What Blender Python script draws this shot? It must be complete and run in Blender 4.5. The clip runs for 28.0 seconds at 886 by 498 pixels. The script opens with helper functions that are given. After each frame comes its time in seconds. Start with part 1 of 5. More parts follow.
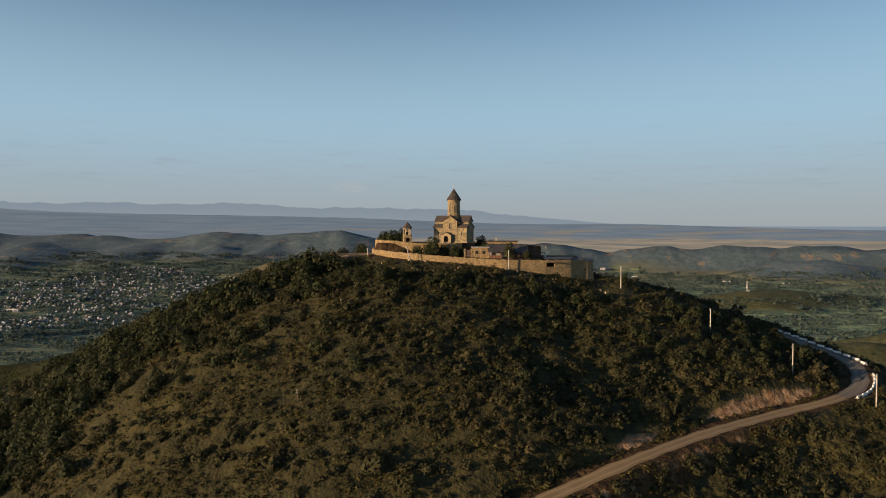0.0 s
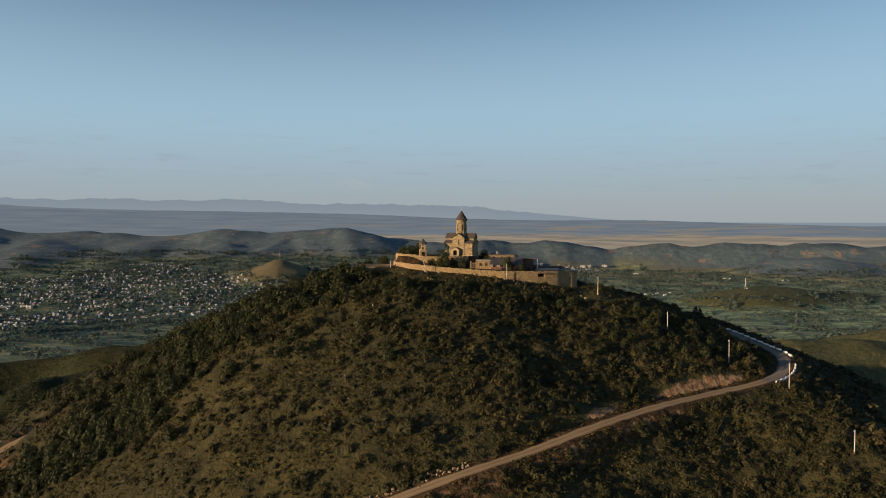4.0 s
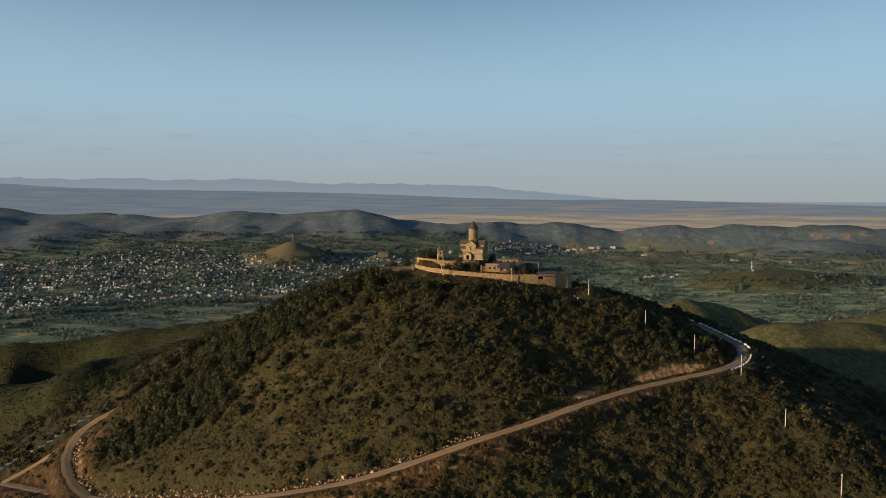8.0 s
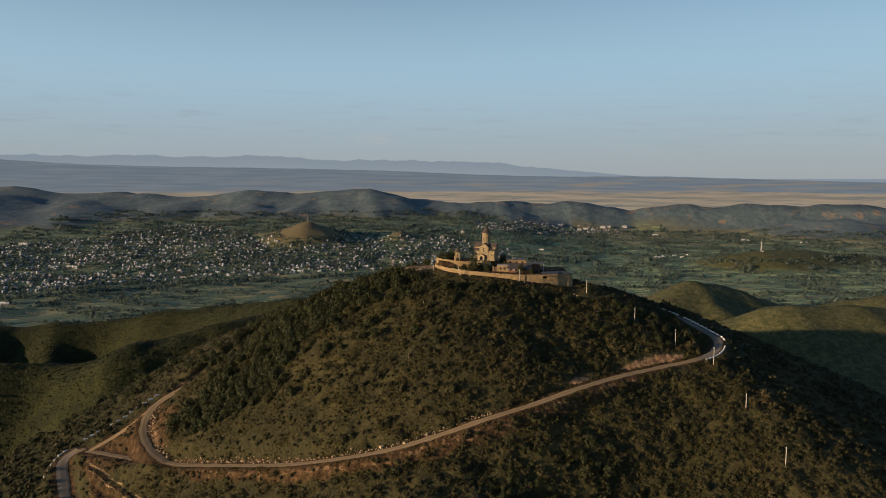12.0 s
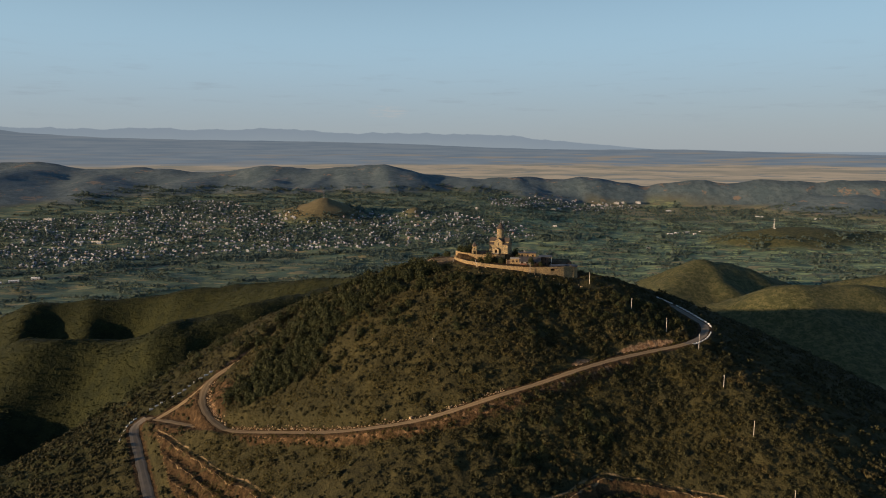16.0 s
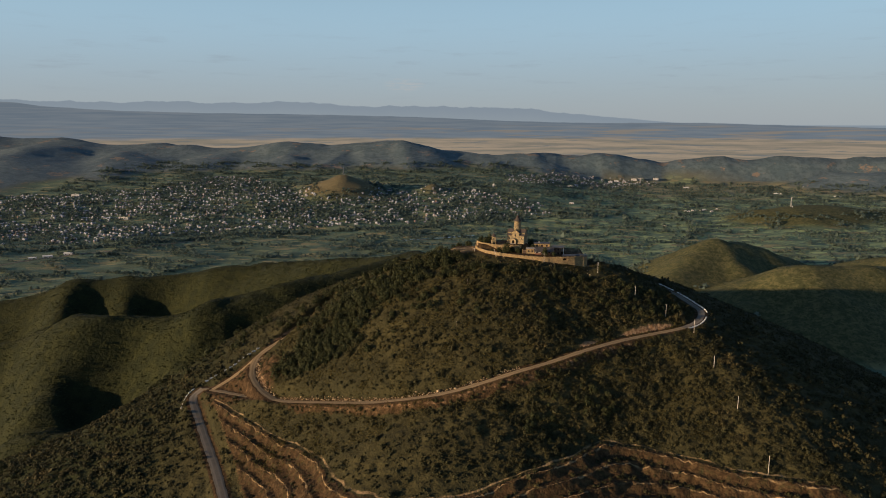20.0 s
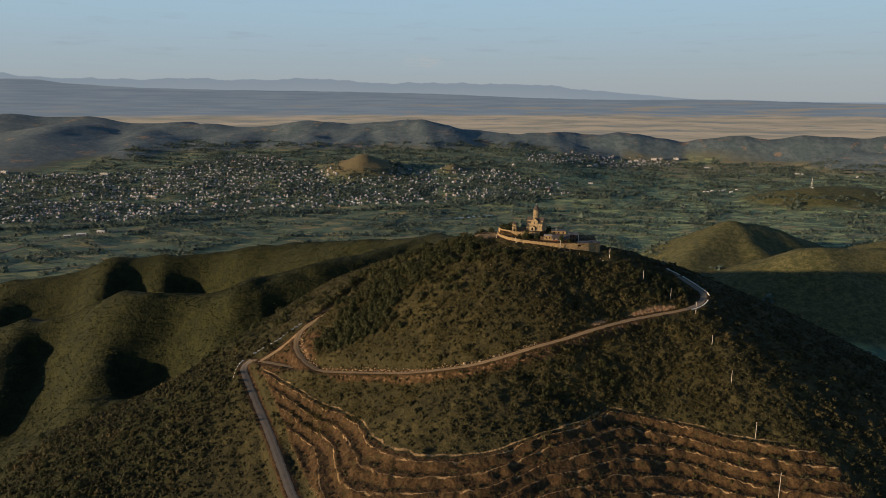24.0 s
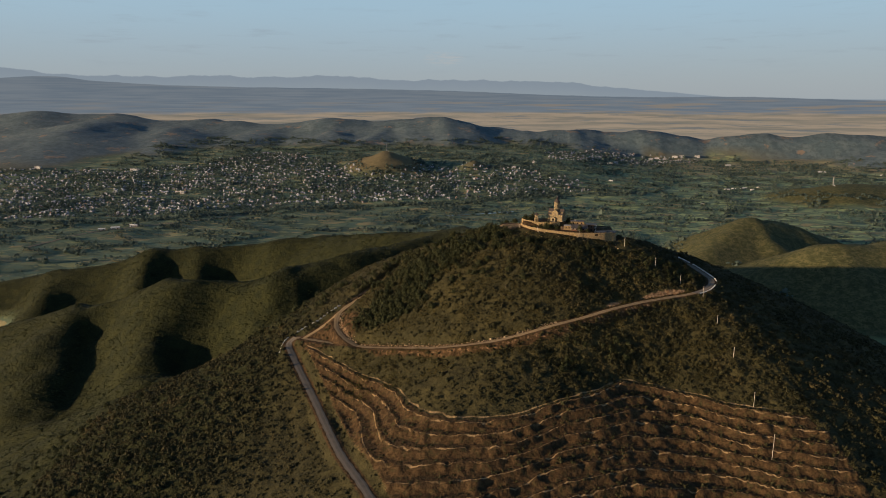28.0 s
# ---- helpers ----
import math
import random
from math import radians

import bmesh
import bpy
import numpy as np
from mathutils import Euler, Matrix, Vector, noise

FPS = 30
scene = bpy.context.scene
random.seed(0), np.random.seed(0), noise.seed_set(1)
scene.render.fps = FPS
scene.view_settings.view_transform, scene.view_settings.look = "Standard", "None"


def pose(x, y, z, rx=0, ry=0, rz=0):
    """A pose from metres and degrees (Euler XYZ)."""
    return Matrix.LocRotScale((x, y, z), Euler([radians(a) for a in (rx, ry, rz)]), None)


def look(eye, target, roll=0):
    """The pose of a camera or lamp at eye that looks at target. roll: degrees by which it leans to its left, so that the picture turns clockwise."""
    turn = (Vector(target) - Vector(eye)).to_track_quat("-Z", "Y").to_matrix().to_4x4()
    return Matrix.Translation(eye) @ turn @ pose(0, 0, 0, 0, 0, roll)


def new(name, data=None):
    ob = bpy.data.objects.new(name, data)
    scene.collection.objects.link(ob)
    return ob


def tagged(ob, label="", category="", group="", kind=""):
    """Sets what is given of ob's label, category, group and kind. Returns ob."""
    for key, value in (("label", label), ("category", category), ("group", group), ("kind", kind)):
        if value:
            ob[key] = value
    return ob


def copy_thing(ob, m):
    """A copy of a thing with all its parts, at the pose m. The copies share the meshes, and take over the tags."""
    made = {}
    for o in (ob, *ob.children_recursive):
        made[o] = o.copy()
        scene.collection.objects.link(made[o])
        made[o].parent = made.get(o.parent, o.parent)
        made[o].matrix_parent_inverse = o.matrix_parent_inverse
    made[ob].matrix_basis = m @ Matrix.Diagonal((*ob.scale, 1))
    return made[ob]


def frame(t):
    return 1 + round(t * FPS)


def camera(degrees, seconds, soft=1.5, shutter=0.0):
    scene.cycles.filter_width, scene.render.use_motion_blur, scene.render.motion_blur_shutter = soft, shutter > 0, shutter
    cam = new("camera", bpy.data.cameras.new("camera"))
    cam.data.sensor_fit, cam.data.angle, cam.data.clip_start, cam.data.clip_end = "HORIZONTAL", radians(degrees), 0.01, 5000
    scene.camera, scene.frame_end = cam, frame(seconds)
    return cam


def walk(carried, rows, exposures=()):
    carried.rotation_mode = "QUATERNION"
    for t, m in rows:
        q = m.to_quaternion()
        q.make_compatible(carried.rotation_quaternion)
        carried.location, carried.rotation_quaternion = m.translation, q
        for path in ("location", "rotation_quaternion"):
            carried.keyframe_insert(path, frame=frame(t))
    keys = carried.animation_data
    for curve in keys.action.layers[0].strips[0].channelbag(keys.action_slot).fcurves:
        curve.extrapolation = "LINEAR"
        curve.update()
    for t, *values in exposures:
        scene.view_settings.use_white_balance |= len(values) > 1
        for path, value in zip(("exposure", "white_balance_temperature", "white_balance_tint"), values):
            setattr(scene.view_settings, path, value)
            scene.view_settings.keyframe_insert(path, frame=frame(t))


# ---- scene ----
cam = camera(67.0, 28.0, soft=0.95)
# seconds, x, y, z, yaw, pitch
PATH = [
    (0, -0.08, 0.08, 0.55, -0.031, -1.910),
    (1, -0.84, -11.75, 1.81, -0.013, -1.797),
    (2, -1.57, -23.61, 3.54, 0.041, -1.842),
    (3, -2.25, -35.46, 5.77, 0.128, -1.996),
    (4, -2.91, -47.27, 8.78, 0.212, -2.236),
    (5, -3.53, -59.02, 12.22, 0.392, -2.680),
    (6, -4.13, -70.69, 15.73, 0.577, -3.113),
    (7, -4.69, -82.26, 19.27, 0.792, -3.560),
    (8, -5.23, -93.71, 23.00, 1.017, -3.978),
    (9, -5.74, -105.04, 27.10, 1.224, -4.386),
    (10, -6.24, -116.24, 31.39, 1.460, -4.841),
    (11, -6.71, -127.29, 35.71, 1.740, -5.375),
    (12, -7.16, -138.22, 40.03, 2.026, -5.953),
    (13, -7.60, -149.01, 44.36, 2.306, -6.517),
    (14, -8.02, -159.67, 48.68, 2.590, -7.049),
    (15, -8.43, -170.21, 53.01, 2.873, -7.640),
    (16, -8.83, -180.65, 57.35, 3.199, -8.220),
    (17, -9.23, -191.01, 61.69, 3.550, -8.776),
    (18, -9.61, -201.30, 66.02, 3.895, -9.341),
    (19, -9.99, -211.54, 70.34, 4.254, -9.895),
    (20, -10.37, -221.78, 74.54, 4.639, -10.438),
    (21, -10.75, -232.03, 78.53, 5.026, -10.977),
    (22, -11.13, -242.34, 82.35, 5.413, -11.462),
    (23, -11.51, -252.74, 85.80, 5.813, -11.931),
    (23.5, -11.70, -257.98, 87.26, 6.020, -12.138),
    (24, -11.90, -263.27, 88.51, 6.231, -12.333),
    (24.5, -12.10, -268.60, 89.54, 6.446, -12.450),
    (25, -12.29, -273.98, 90.29, 6.663, -12.497),
    (25.5, -12.50, -279.42, 90.72, 6.877, -12.584),
    (26, -12.70, -284.92, 90.91, 7.086, -12.616),
    (27, -13.11, -296.14, 90.93, 7.489, -12.627),
    (28, -13.54, -307.69, 90.88, 7.923, -12.564),
]
walk(cam, [(t, pose(x, y, z, 90 + pitch, 0, yaw)) for t, x, y, z, yaw, pitch in PATH],
     [(0, 0.54), (8, 0.54), (18, 0.54), (28, 0.54)])

# ---- node helpers ----


class Nodes:
    """A small builder for node trees."""

    def __init__(self, tree):
        self.tree = tree
        tree.nodes.clear()

    def add(self, kind, **inputs):
        node = self.tree.nodes.new(kind)
        for key, value in inputs.items():
            if key.startswith("_"):
                continue
            self.put(node.inputs[key.replace("__", " ")], value)
        return node

    def put(self, socket, value):
        if isinstance(value, bpy.types.NodeSocket):
            self.tree.links.new(value, socket)
        else:
            socket.default_value = value

    def math(self, op, a, b=0.0, c=0.0):
        node = self.tree.nodes.new("ShaderNodeMath")
        node.operation = op
        for n, v in enumerate((a, b, c)):
            self.put(node.inputs[n], v)
        return node.outputs[0]

    def mix(self, factor, a, b, blend="MIX"):
        node = self.tree.nodes.new("ShaderNodeMix")
        node.data_type, node.blend_type = "RGBA", blend
        self.put(node.inputs[0], factor)
        self.put(node.inputs[6], a if isinstance(a, bpy.types.NodeSocket) else (*a, 1))
        self.put(node.inputs[7], b if isinstance(b, bpy.types.NodeSocket) else (*b, 1))
        return node.outputs[2]

    def noise(self, vector, scale, detail=4.0, rough=0.55):
        node = self.add("ShaderNodeTexNoise", Scale=scale, Detail=detail, Roughness=rough)
        self.put(node.inputs["Vector"], vector)
        return node.outputs["Fac"]

    def step(self, value, low, high, out=(0.0, 1.0)):
        node = self.tree.nodes.new("ShaderNodeMapRange")
        node.interpolation_type = "SMOOTHSTEP"
        for n, v in enumerate((value, low, high, *out)):
            self.put(node.inputs[n], v)
        return node.outputs[0]

    def stretch(self, vector, scale, turn=0.0):
        node = self.tree.nodes.new("ShaderNodeMapping")
        self.put(node.inputs["Vector"], vector)
        node.inputs["Scale"].default_value = scale
        node.inputs["Rotation"].default_value = (0, 0, turn)
        return node.outputs[0]

    def ramp(self, factor, stops, smooth="B_SPLINE"):
        node = self.tree.nodes.new("ShaderNodeValToRGB")
        node.color_ramp.interpolation = smooth
        while len(node.color_ramp.elements) < len(stops):
            node.color_ramp.elements.new(0.5)
        for e, (at, c) in zip(node.color_ramp.elements, stops):
            e.position = at
            e.color = (c, c, c, 1) if not isinstance(c, tuple) else (*c, 1)
        self.put(node.inputs[0], factor)
        return node.outputs[0]


# ---- world, sun ----
SUN_AZ, SUN_EL = math.atan2(-0.885, -0.465), radians(8.8)
to_sun = Vector((math.sin(SUN_AZ) * math.cos(SUN_EL), math.cos(SUN_AZ) * math.cos(SUN_EL), math.sin(SUN_EL)))

world = bpy.data.worlds.new("evening_sky")
scene.world = world
world.use_nodes = True
w = Nodes(world.node_tree)
sky = w.tree.nodes.new("ShaderNodeTexSky")
sky.sky_type, sky.sun_disc = "NISHITA", False
sky.sun_elevation, sky.sun_rotation = SUN_EL, SUN_AZ
sky.air_density, sky.dust_density, sky.ozone_density = 1.0, 0.6, 3.0
way = w.tree.nodes.new("ShaderNodeTexCoord").outputs["Generated"]
parts = w.add("ShaderNodeSeparateXYZ", Vector=way).outputs
bearing = w.math("ARCTAN2", parts[0], parts[1])
height = parts[2]
across = w.step(bearing, -0.8, 0.8)
across.node.interpolation_type = "LINEAR"
spot = w.add("ShaderNodeCombineXYZ", X=bearing, Y=w.math("MULTIPLY", height, 6.0)).outputs[0]
# thin evening clouds low over the horizon
cloud_spot = w.stretch(spot, (5.0, 7.0, 1.0))
cloud = w.math("MULTIPLY", w.step(w.noise(cloud_spot, 2.2, 6.0, 0.6), 0.52, 0.78), w.step(height, 0.02, 0.07))
cloud = w.math("MULTIPLY", cloud, w.step(height, 0.17, 0.08))
puff_x = w.math("DIVIDE", w.math("ADD", bearing, 0.137), 0.032)
puff_y = w.math("DIVIDE", w.math("SUBTRACT", height, 0.058), 0.011)
puff = w.math("ADD", w.math("MULTIPLY", puff_x, puff_x), w.math("MULTIPLY", puff_y, puff_y))
puff = w.math("MULTIPLY", w.step(puff, 1.2, 0.0), w.step(w.noise(cloud_spot, 9.0, 5.0), 0.40, 0.62))
haze = w.mix(w.step(height, 0.0, 0.17), (2.72, 3.06, 3.36), (2.85, 4.15, 5.12))
clear = w.mix(w.step(height, 0.42, 0.10, (0.0, 0.90)), sky.outputs[0], haze)
sky_colour = w.mix(w.math("MULTIPLY", cloud, 0.30), clear, (1.9, 2.15, 2.5))
sky_colour = w.mix(w.math("MULTIPLY", puff, 0.45), sky_colour, (3.6, 3.5, 3.4))
# the far country under the sky: two ranges of mountains and a wide plain of stubble fields, tens of kilometres off
line_spot = w.add("ShaderNodeCombineXYZ", X=bearing).outputs[0]
rough = w.math("MULTIPLY", w.math("SUBTRACT", w.noise(line_spot, 30.0, 5.0, 0.5), 0.5), 0.011)
far_top = w.ramp(across, [(0.0, 0.95), (0.048, 0.84), (0.087, 0.64), (0.151, 0.58), (0.226, 0.68), (0.261, 0.58), (0.323, 0.72), (0.361, 0.53), (0.404, 0.58), (0.454, 0.53), (0.516, 0.53), (0.555, 0.36), (0.593, 0.27), (0.64, 0.12), (0.685, 0.0), (1.0, 0.0)])
far_top = w.math("ADD", w.math("MULTIPLY", far_top, 0.050), w.math("MULTIPLY", rough, w.step(across, 0.66, 0.52)))
near_top = w.ramp(across, [(0.0, 0.80), (0.05, 0.72), (0.09, 0.92), (0.118, 0.72), (0.174, 0.60), (0.245, 0.55), (0.323, 0.53), (0.423, 0.45), (0.503, 0.30), (0.593, 0.19), (0.663, 0.26), (0.75, 0.12), (0.85, 0.0)])
near_top = w.math("ADD", w.math("MULTIPLY", near_top, 0.040), w.math("MULTIPLY", rough, 0.22))
near_top = w.math("SUBTRACT", near_top, 0.005)
wavy = w.math("MULTIPLY", w.math("SUBTRACT", w.noise(line_spot, 7.0, 5.0), 0.5), 0.013)
low_edge = w.math("ADD", w.math("ADD", height, 0.0180), wavy)
bent = w.add("ShaderNodeCombineXYZ", X=bearing, Y=w.math("MULTIPLY", w.math("ADD", height, w.math("MULTIPLY", w.noise(line_spot, 5.0, 4.0), 0.012)), 6.0)).outputs[0]
bands = w.noise(w.stretch(bent, (3.2, 17.0, 1.0)), 2.4, 4.0, 0.58)
plots_far = w.noise(w.stretch(bent, (11.0, 90.0, 1.0)), 2.0, 4.0, 0.6)
# this land is painted glowing, with blue haze mixed into its colours
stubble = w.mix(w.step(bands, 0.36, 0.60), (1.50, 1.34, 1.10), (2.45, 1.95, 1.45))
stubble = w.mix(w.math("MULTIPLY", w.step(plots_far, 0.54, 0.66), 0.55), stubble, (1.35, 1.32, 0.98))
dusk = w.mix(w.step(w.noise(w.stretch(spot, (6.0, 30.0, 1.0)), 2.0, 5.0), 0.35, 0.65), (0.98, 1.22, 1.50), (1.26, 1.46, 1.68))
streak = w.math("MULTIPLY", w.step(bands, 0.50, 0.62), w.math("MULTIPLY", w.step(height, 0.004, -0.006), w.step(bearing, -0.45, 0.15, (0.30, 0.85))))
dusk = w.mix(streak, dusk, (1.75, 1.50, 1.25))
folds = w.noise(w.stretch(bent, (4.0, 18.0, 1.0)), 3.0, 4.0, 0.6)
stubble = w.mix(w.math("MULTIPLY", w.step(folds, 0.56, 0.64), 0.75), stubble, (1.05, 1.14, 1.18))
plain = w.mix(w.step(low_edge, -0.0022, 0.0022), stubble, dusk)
# haze in the colour: the far range pales towards its foot
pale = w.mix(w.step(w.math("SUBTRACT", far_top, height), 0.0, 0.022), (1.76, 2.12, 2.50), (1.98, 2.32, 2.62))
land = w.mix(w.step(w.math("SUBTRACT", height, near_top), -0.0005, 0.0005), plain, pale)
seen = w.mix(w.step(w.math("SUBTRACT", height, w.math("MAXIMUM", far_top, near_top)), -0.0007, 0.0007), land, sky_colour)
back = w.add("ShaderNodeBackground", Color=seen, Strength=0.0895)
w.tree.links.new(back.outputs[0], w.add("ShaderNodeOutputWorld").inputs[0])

sun = new("sun", bpy.data.lights.new("sun", "SUN"))
sun.data.energy, sun.data.angle, sun.data.color = 5.0, radians(0.6), (1.0, 0.71, 0.43)
sun.matrix_world = look(to_sun * 100, (0, 0, 0))

# ---- materials ----


def material(name, rough=0.9, metal=0.0):
    m = bpy.data.materials.new(name)
    m.use_nodes = True
    n = Nodes(m.node_tree)
    shader = n.add("ShaderNodeBsdfPrincipled", Roughness=rough, Metallic=metal)
    n.tree.links.new(shader.outputs[0], n.add("ShaderNodeOutputMaterial").inputs[0])
    place = n.tree.nodes.new("ShaderNodeNewGeometry").outputs["Position"]
    return m, n, shader, place


def bumped(n, shader, value, strength, distance):
    bump = n.add("ShaderNodeBump", Height=value, Strength=strength, Distance=distance)
    n.put(shader.inputs["Normal"], bump.outputs[0])


def plain_surface(name, dark, light, scale, rough=0.9, metal=0.0, bump=0.3, fine=8.0, stretch=(1, 1, 1)):
    """A surface with stains at one scale and grain at another."""
    m, n, shader, place = material(name, rough, metal)
    at = n.stretch(place, stretch)
    a, b = n.noise(at, scale), n.noise(at, scale * fine, 3.0)
    colour = n.mix(n.step(n.math("ADD", n.math("MULTIPLY", a, 0.65), n.math("MULTIPLY", b, 0.35)), 0.32, 0.68), dark, light)
    n.put(shader.inputs["Base Color"], colour)
    bumped(n, shader, b, bump, 0.5 / (scale * fine))
    return m
stone_mat, n, shader, place = material("rubble_stone_wall", 0.92)
coursed = n.stretch(place, (1.0, 1.0, 1.5))
cells = n.add("ShaderNodeTexVoronoi", Vector=coursed, Scale=2.3, Randomness=0.9)
joint = n.add("ShaderNodeTexVoronoi", Vector=coursed, Scale=2.3, Randomness=0.9)
joint.feature = "DISTANCE_TO_EDGE"
kind = n.add("ShaderNodeSeparateColor", Color=cells.outputs["Color"]).outputs
colour = n.mix(kind[0], (0.237, 0.153, 0.067), (0.456, 0.312, 0.140))
colour = n.mix(n.step(kind[1], 0.80, 0.88), colour, (0.17, 0.125, 0.070))
colour = n.mix(n.step(joint.outputs["Distance"], 0.07, 0.02), colour, (0.20, 0.145, 0.075))
colour = n.mix(n.math("MULTIPLY", n.step(n.noise(place, 0.33, 5.0, 0.65), 0.46, 0.66), 0.55), colour, (0.185, 0.138, 0.074))
n.put(shader.inputs["Base Color"], colour)
bumped(n, shader, n.step(joint.outputs["Distance"], 0.0, 0.16), 0.7, 0.10)

ashlar_mat, n, shader, place = material("church_ashlar_stone", 0.88)
cells = n.add("ShaderNodeTexVoronoi", Vector=n.stretch(place, (1.3, 1.3, 2.1)), Scale=1.15, Randomness=0.75)
kind = n.add("ShaderNodeSeparateColor", Color=cells.outputs["Color"]).outputs
colour = n.mix(kind[0], (0.159, 0.116, 0.058), (0.327, 0.241, 0.122))
colour = n.mix(n.step(kind[2], 0.68, 0.78), colour, (0.13, 0.110, 0.070))
colour = n.mix(n.math("MULTIPLY", n.step(n.noise(place, 0.5, 4.0), 0.5, 0.7), 0.45), colour, (0.20, 0.165, 0.10))
n.put(shader.inputs["Base Color"], colour)
bumped(n, shader, cells.outputs["Distance"], 0.35, 0.06)

trim_mat = plain_surface("dressed_stone_trim", (0.23, 0.170, 0.095), (0.36, 0.280, 0.160), 1.2, 0.85)
tile_mat = plain_surface("dark_clay_tiles", (0.038, 0.030, 0.026), (0.085, 0.062, 0.048), 0.9, 0.8, bump=0.6, stretch=(1, 1, 3))
metal_roof_mat = plain_surface("weathered_sheet_metal_roof", (0.045, 0.042, 0.042), (0.095, 0.084, 0.078), 0.5, 0.6, 0.3)
slab_mat = plain_surface("grey_concrete", (0.20, 0.185, 0.165), (0.36, 0.33, 0.29), 0.8, 0.9)
wood_mat = plain_surface("dark_brown_timber", (0.045, 0.026, 0.016), (0.12, 0.065, 0.038), 1.5, 0.75, stretch=(1, 1, 0.2))
red_wood_mat = plain_surface("red_brown_boards", (0.11, 0.045, 0.025), (0.20, 0.09, 0.05), 1.2, 0.7, stretch=(1, 1, 0.2))
void_mat = plain_surface("dark_glass_and_slits", (0.010, 0.010, 0.012), (0.022, 0.021, 0.022), 0.8, 0.25)
white_mat = plain_surface("chipped_white_paint", (0.56, 0.54, 0.50), (0.82, 0.80, 0.76), 0.9, 0.7)
pole_mat = plain_surface("pale_weathered_pole", (0.32, 0.28, 0.23), (0.56, 0.51, 0.44), 0.6, 0.85)
iron_mat = plain_surface("dull_galvanised_steel", (0.16, 0.16, 0.17), (0.34, 0.34, 0.35), 1.0, 0.5, 0.6)
gold_mat = plain_surface("tarnished_brass", (0.35, 0.24, 0.08), (0.55, 0.40, 0.16), 2.0, 0.4, 0.9)
bark_mat = plain_surface("grey_brown_bark", (0.06, 0.045, 0.032), (0.16, 0.12, 0.085), 3.0, 0.95, stretch=(1, 1, 0.3))
rock_mat = plain_surface("pale_broken_rock", (0.22, 0.150, 0.080), (0.42, 0.31, 0.19), 0.6, 0.92, bump=0.8)


def dirt_road(name, base, track, verge):
    m, n, shader, place = material(name, 0.95)
    side = n.add("ShaderNodeAttribute"); side.attribute_name = "side"
    off = n.math("ABSOLUTE", side.outputs["Fac"])
    rut = n.math("SUBTRACT", 1.0, n.step(n.math("ABSOLUTE", n.math("SUBTRACT", off, 0.48)), 0.06, 0.24))
    colour = n.mix(n.step(n.noise(place, 0.22, 5.0), 0.36, 0.64), base, verge)
    colour = n.mix(n.math("MULTIPLY", rut, 0.75), colour, track)
    colour = n.mix(n.math("MULTIPLY", n.step(n.noise(place, 1.7, 4.0), 0.5, 0.7), 0.35), colour, base)
    n.put(shader.inputs["Base Color"], colour)
    bumped(n, shader, n.noise(place, 2.5, 4.0), 0.5, 0.12)
    return m


dirt_mat = dirt_road("packed_dirt_road", (0.165, 0.114, 0.058), (0.27, 0.195, 0.108), (0.20, 0.140, 0.072))
asphalt_mat = dirt_road("worn_asphalt", (0.110, 0.094, 0.074), (0.175, 0.150, 0.118), (0.15, 0.122, 0.090))


def leaf_material(name, low, high, third, glow=0.35, gloss=0.16):
    """Foliage whose tint changes from clump to clump."""
    m, n, shader, place = material(name, 0.75)
    geo = n.tree.nodes.new("ShaderNodeNewGeometry")
    tint = n.math("ADD", n.math("MULTIPLY", geo.outputs["Random Per Island"], 0.6), n.math("MULTIPLY", n.noise(place, 0.10, 3.0), 0.6))
    colour = n.mix(n.step(tint, 0.25, 0.85), low, high)
    colour = n.mix(n.step(n.noise(place, 0.045, 3.0), 0.55, 0.68), colour, third)
    n.put(shader.inputs["Base Color"], colour)
    shader.inputs["Specular IOR Level"].default_value = gloss
    through_leaf = n.add("ShaderNodeBsdfTranslucent", Color=colour)
    both = n.add("ShaderNodeMixShader", Fac=glow)
    n.tree.links.new(shader.outputs[0], both.inputs[1])
    n.tree.links.new(through_leaf.outputs[0], both.inputs[2])
    n.tree.links.new(both.outputs[0], n.tree.nodes["Material Output"].inputs[0])
    return m


shrub_mat = leaf_material("hill_shrub_leaves", (0.023, 0.023, 0.010), (0.057, 0.054, 0.023), (0.078, 0.064, 0.027), 0.22)
spur_mat = leaf_material("spur_scrub_leaves", (0.022, 0.028, 0.010), (0.041, 0.047, 0.015), (0.044, 0.047, 0.016), 0.30)
tree_mat = leaf_material("tree_leaves", (0.022, 0.029, 0.013), (0.055, 0.059, 0.023), (0.068, 0.062, 0.026), 0.25)
# valley leaves are lightened and blued in place of haze
hazed_leaf_mat = leaf_material("hazed_valley_leaves", (0.056, 0.086, 0.080), (0.112, 0.148, 0.118), (0.110, 0.138, 0.100), 0.35, 0.35)
tuft_mat = leaf_material("dry_grass_tufts", (0.049, 0.046, 0.014), (0.099, 0.080, 0.024), (0.069, 0.062, 0.018))


# ---- building blocks ----


def thing(name, label, category, group="", at=None):
    ob = new(name)
    ob.empty_display_size = 0.3
    if at is not None:
        ob.matrix_basis = at
    return tagged(ob, label, category, group)


def part(name, bm, mat, parent=None, label="", smooth=False):
    """Links a bmesh as one mesh object under a thing or under a part."""
    mesh = bpy.data.meshes.new(name)
    bm.normal_update()
    bm.to_mesh(mesh)
    bm.free()
    mesh.materials.append(mat)
    if smooth:
        mesh.polygons.foreach_set("use_smooth", np.ones(len(mesh.polygons), bool))
    ob = new(name, mesh)
    if parent is not None:
        ob.parent = parent
    return tagged(ob, label) if label else ob


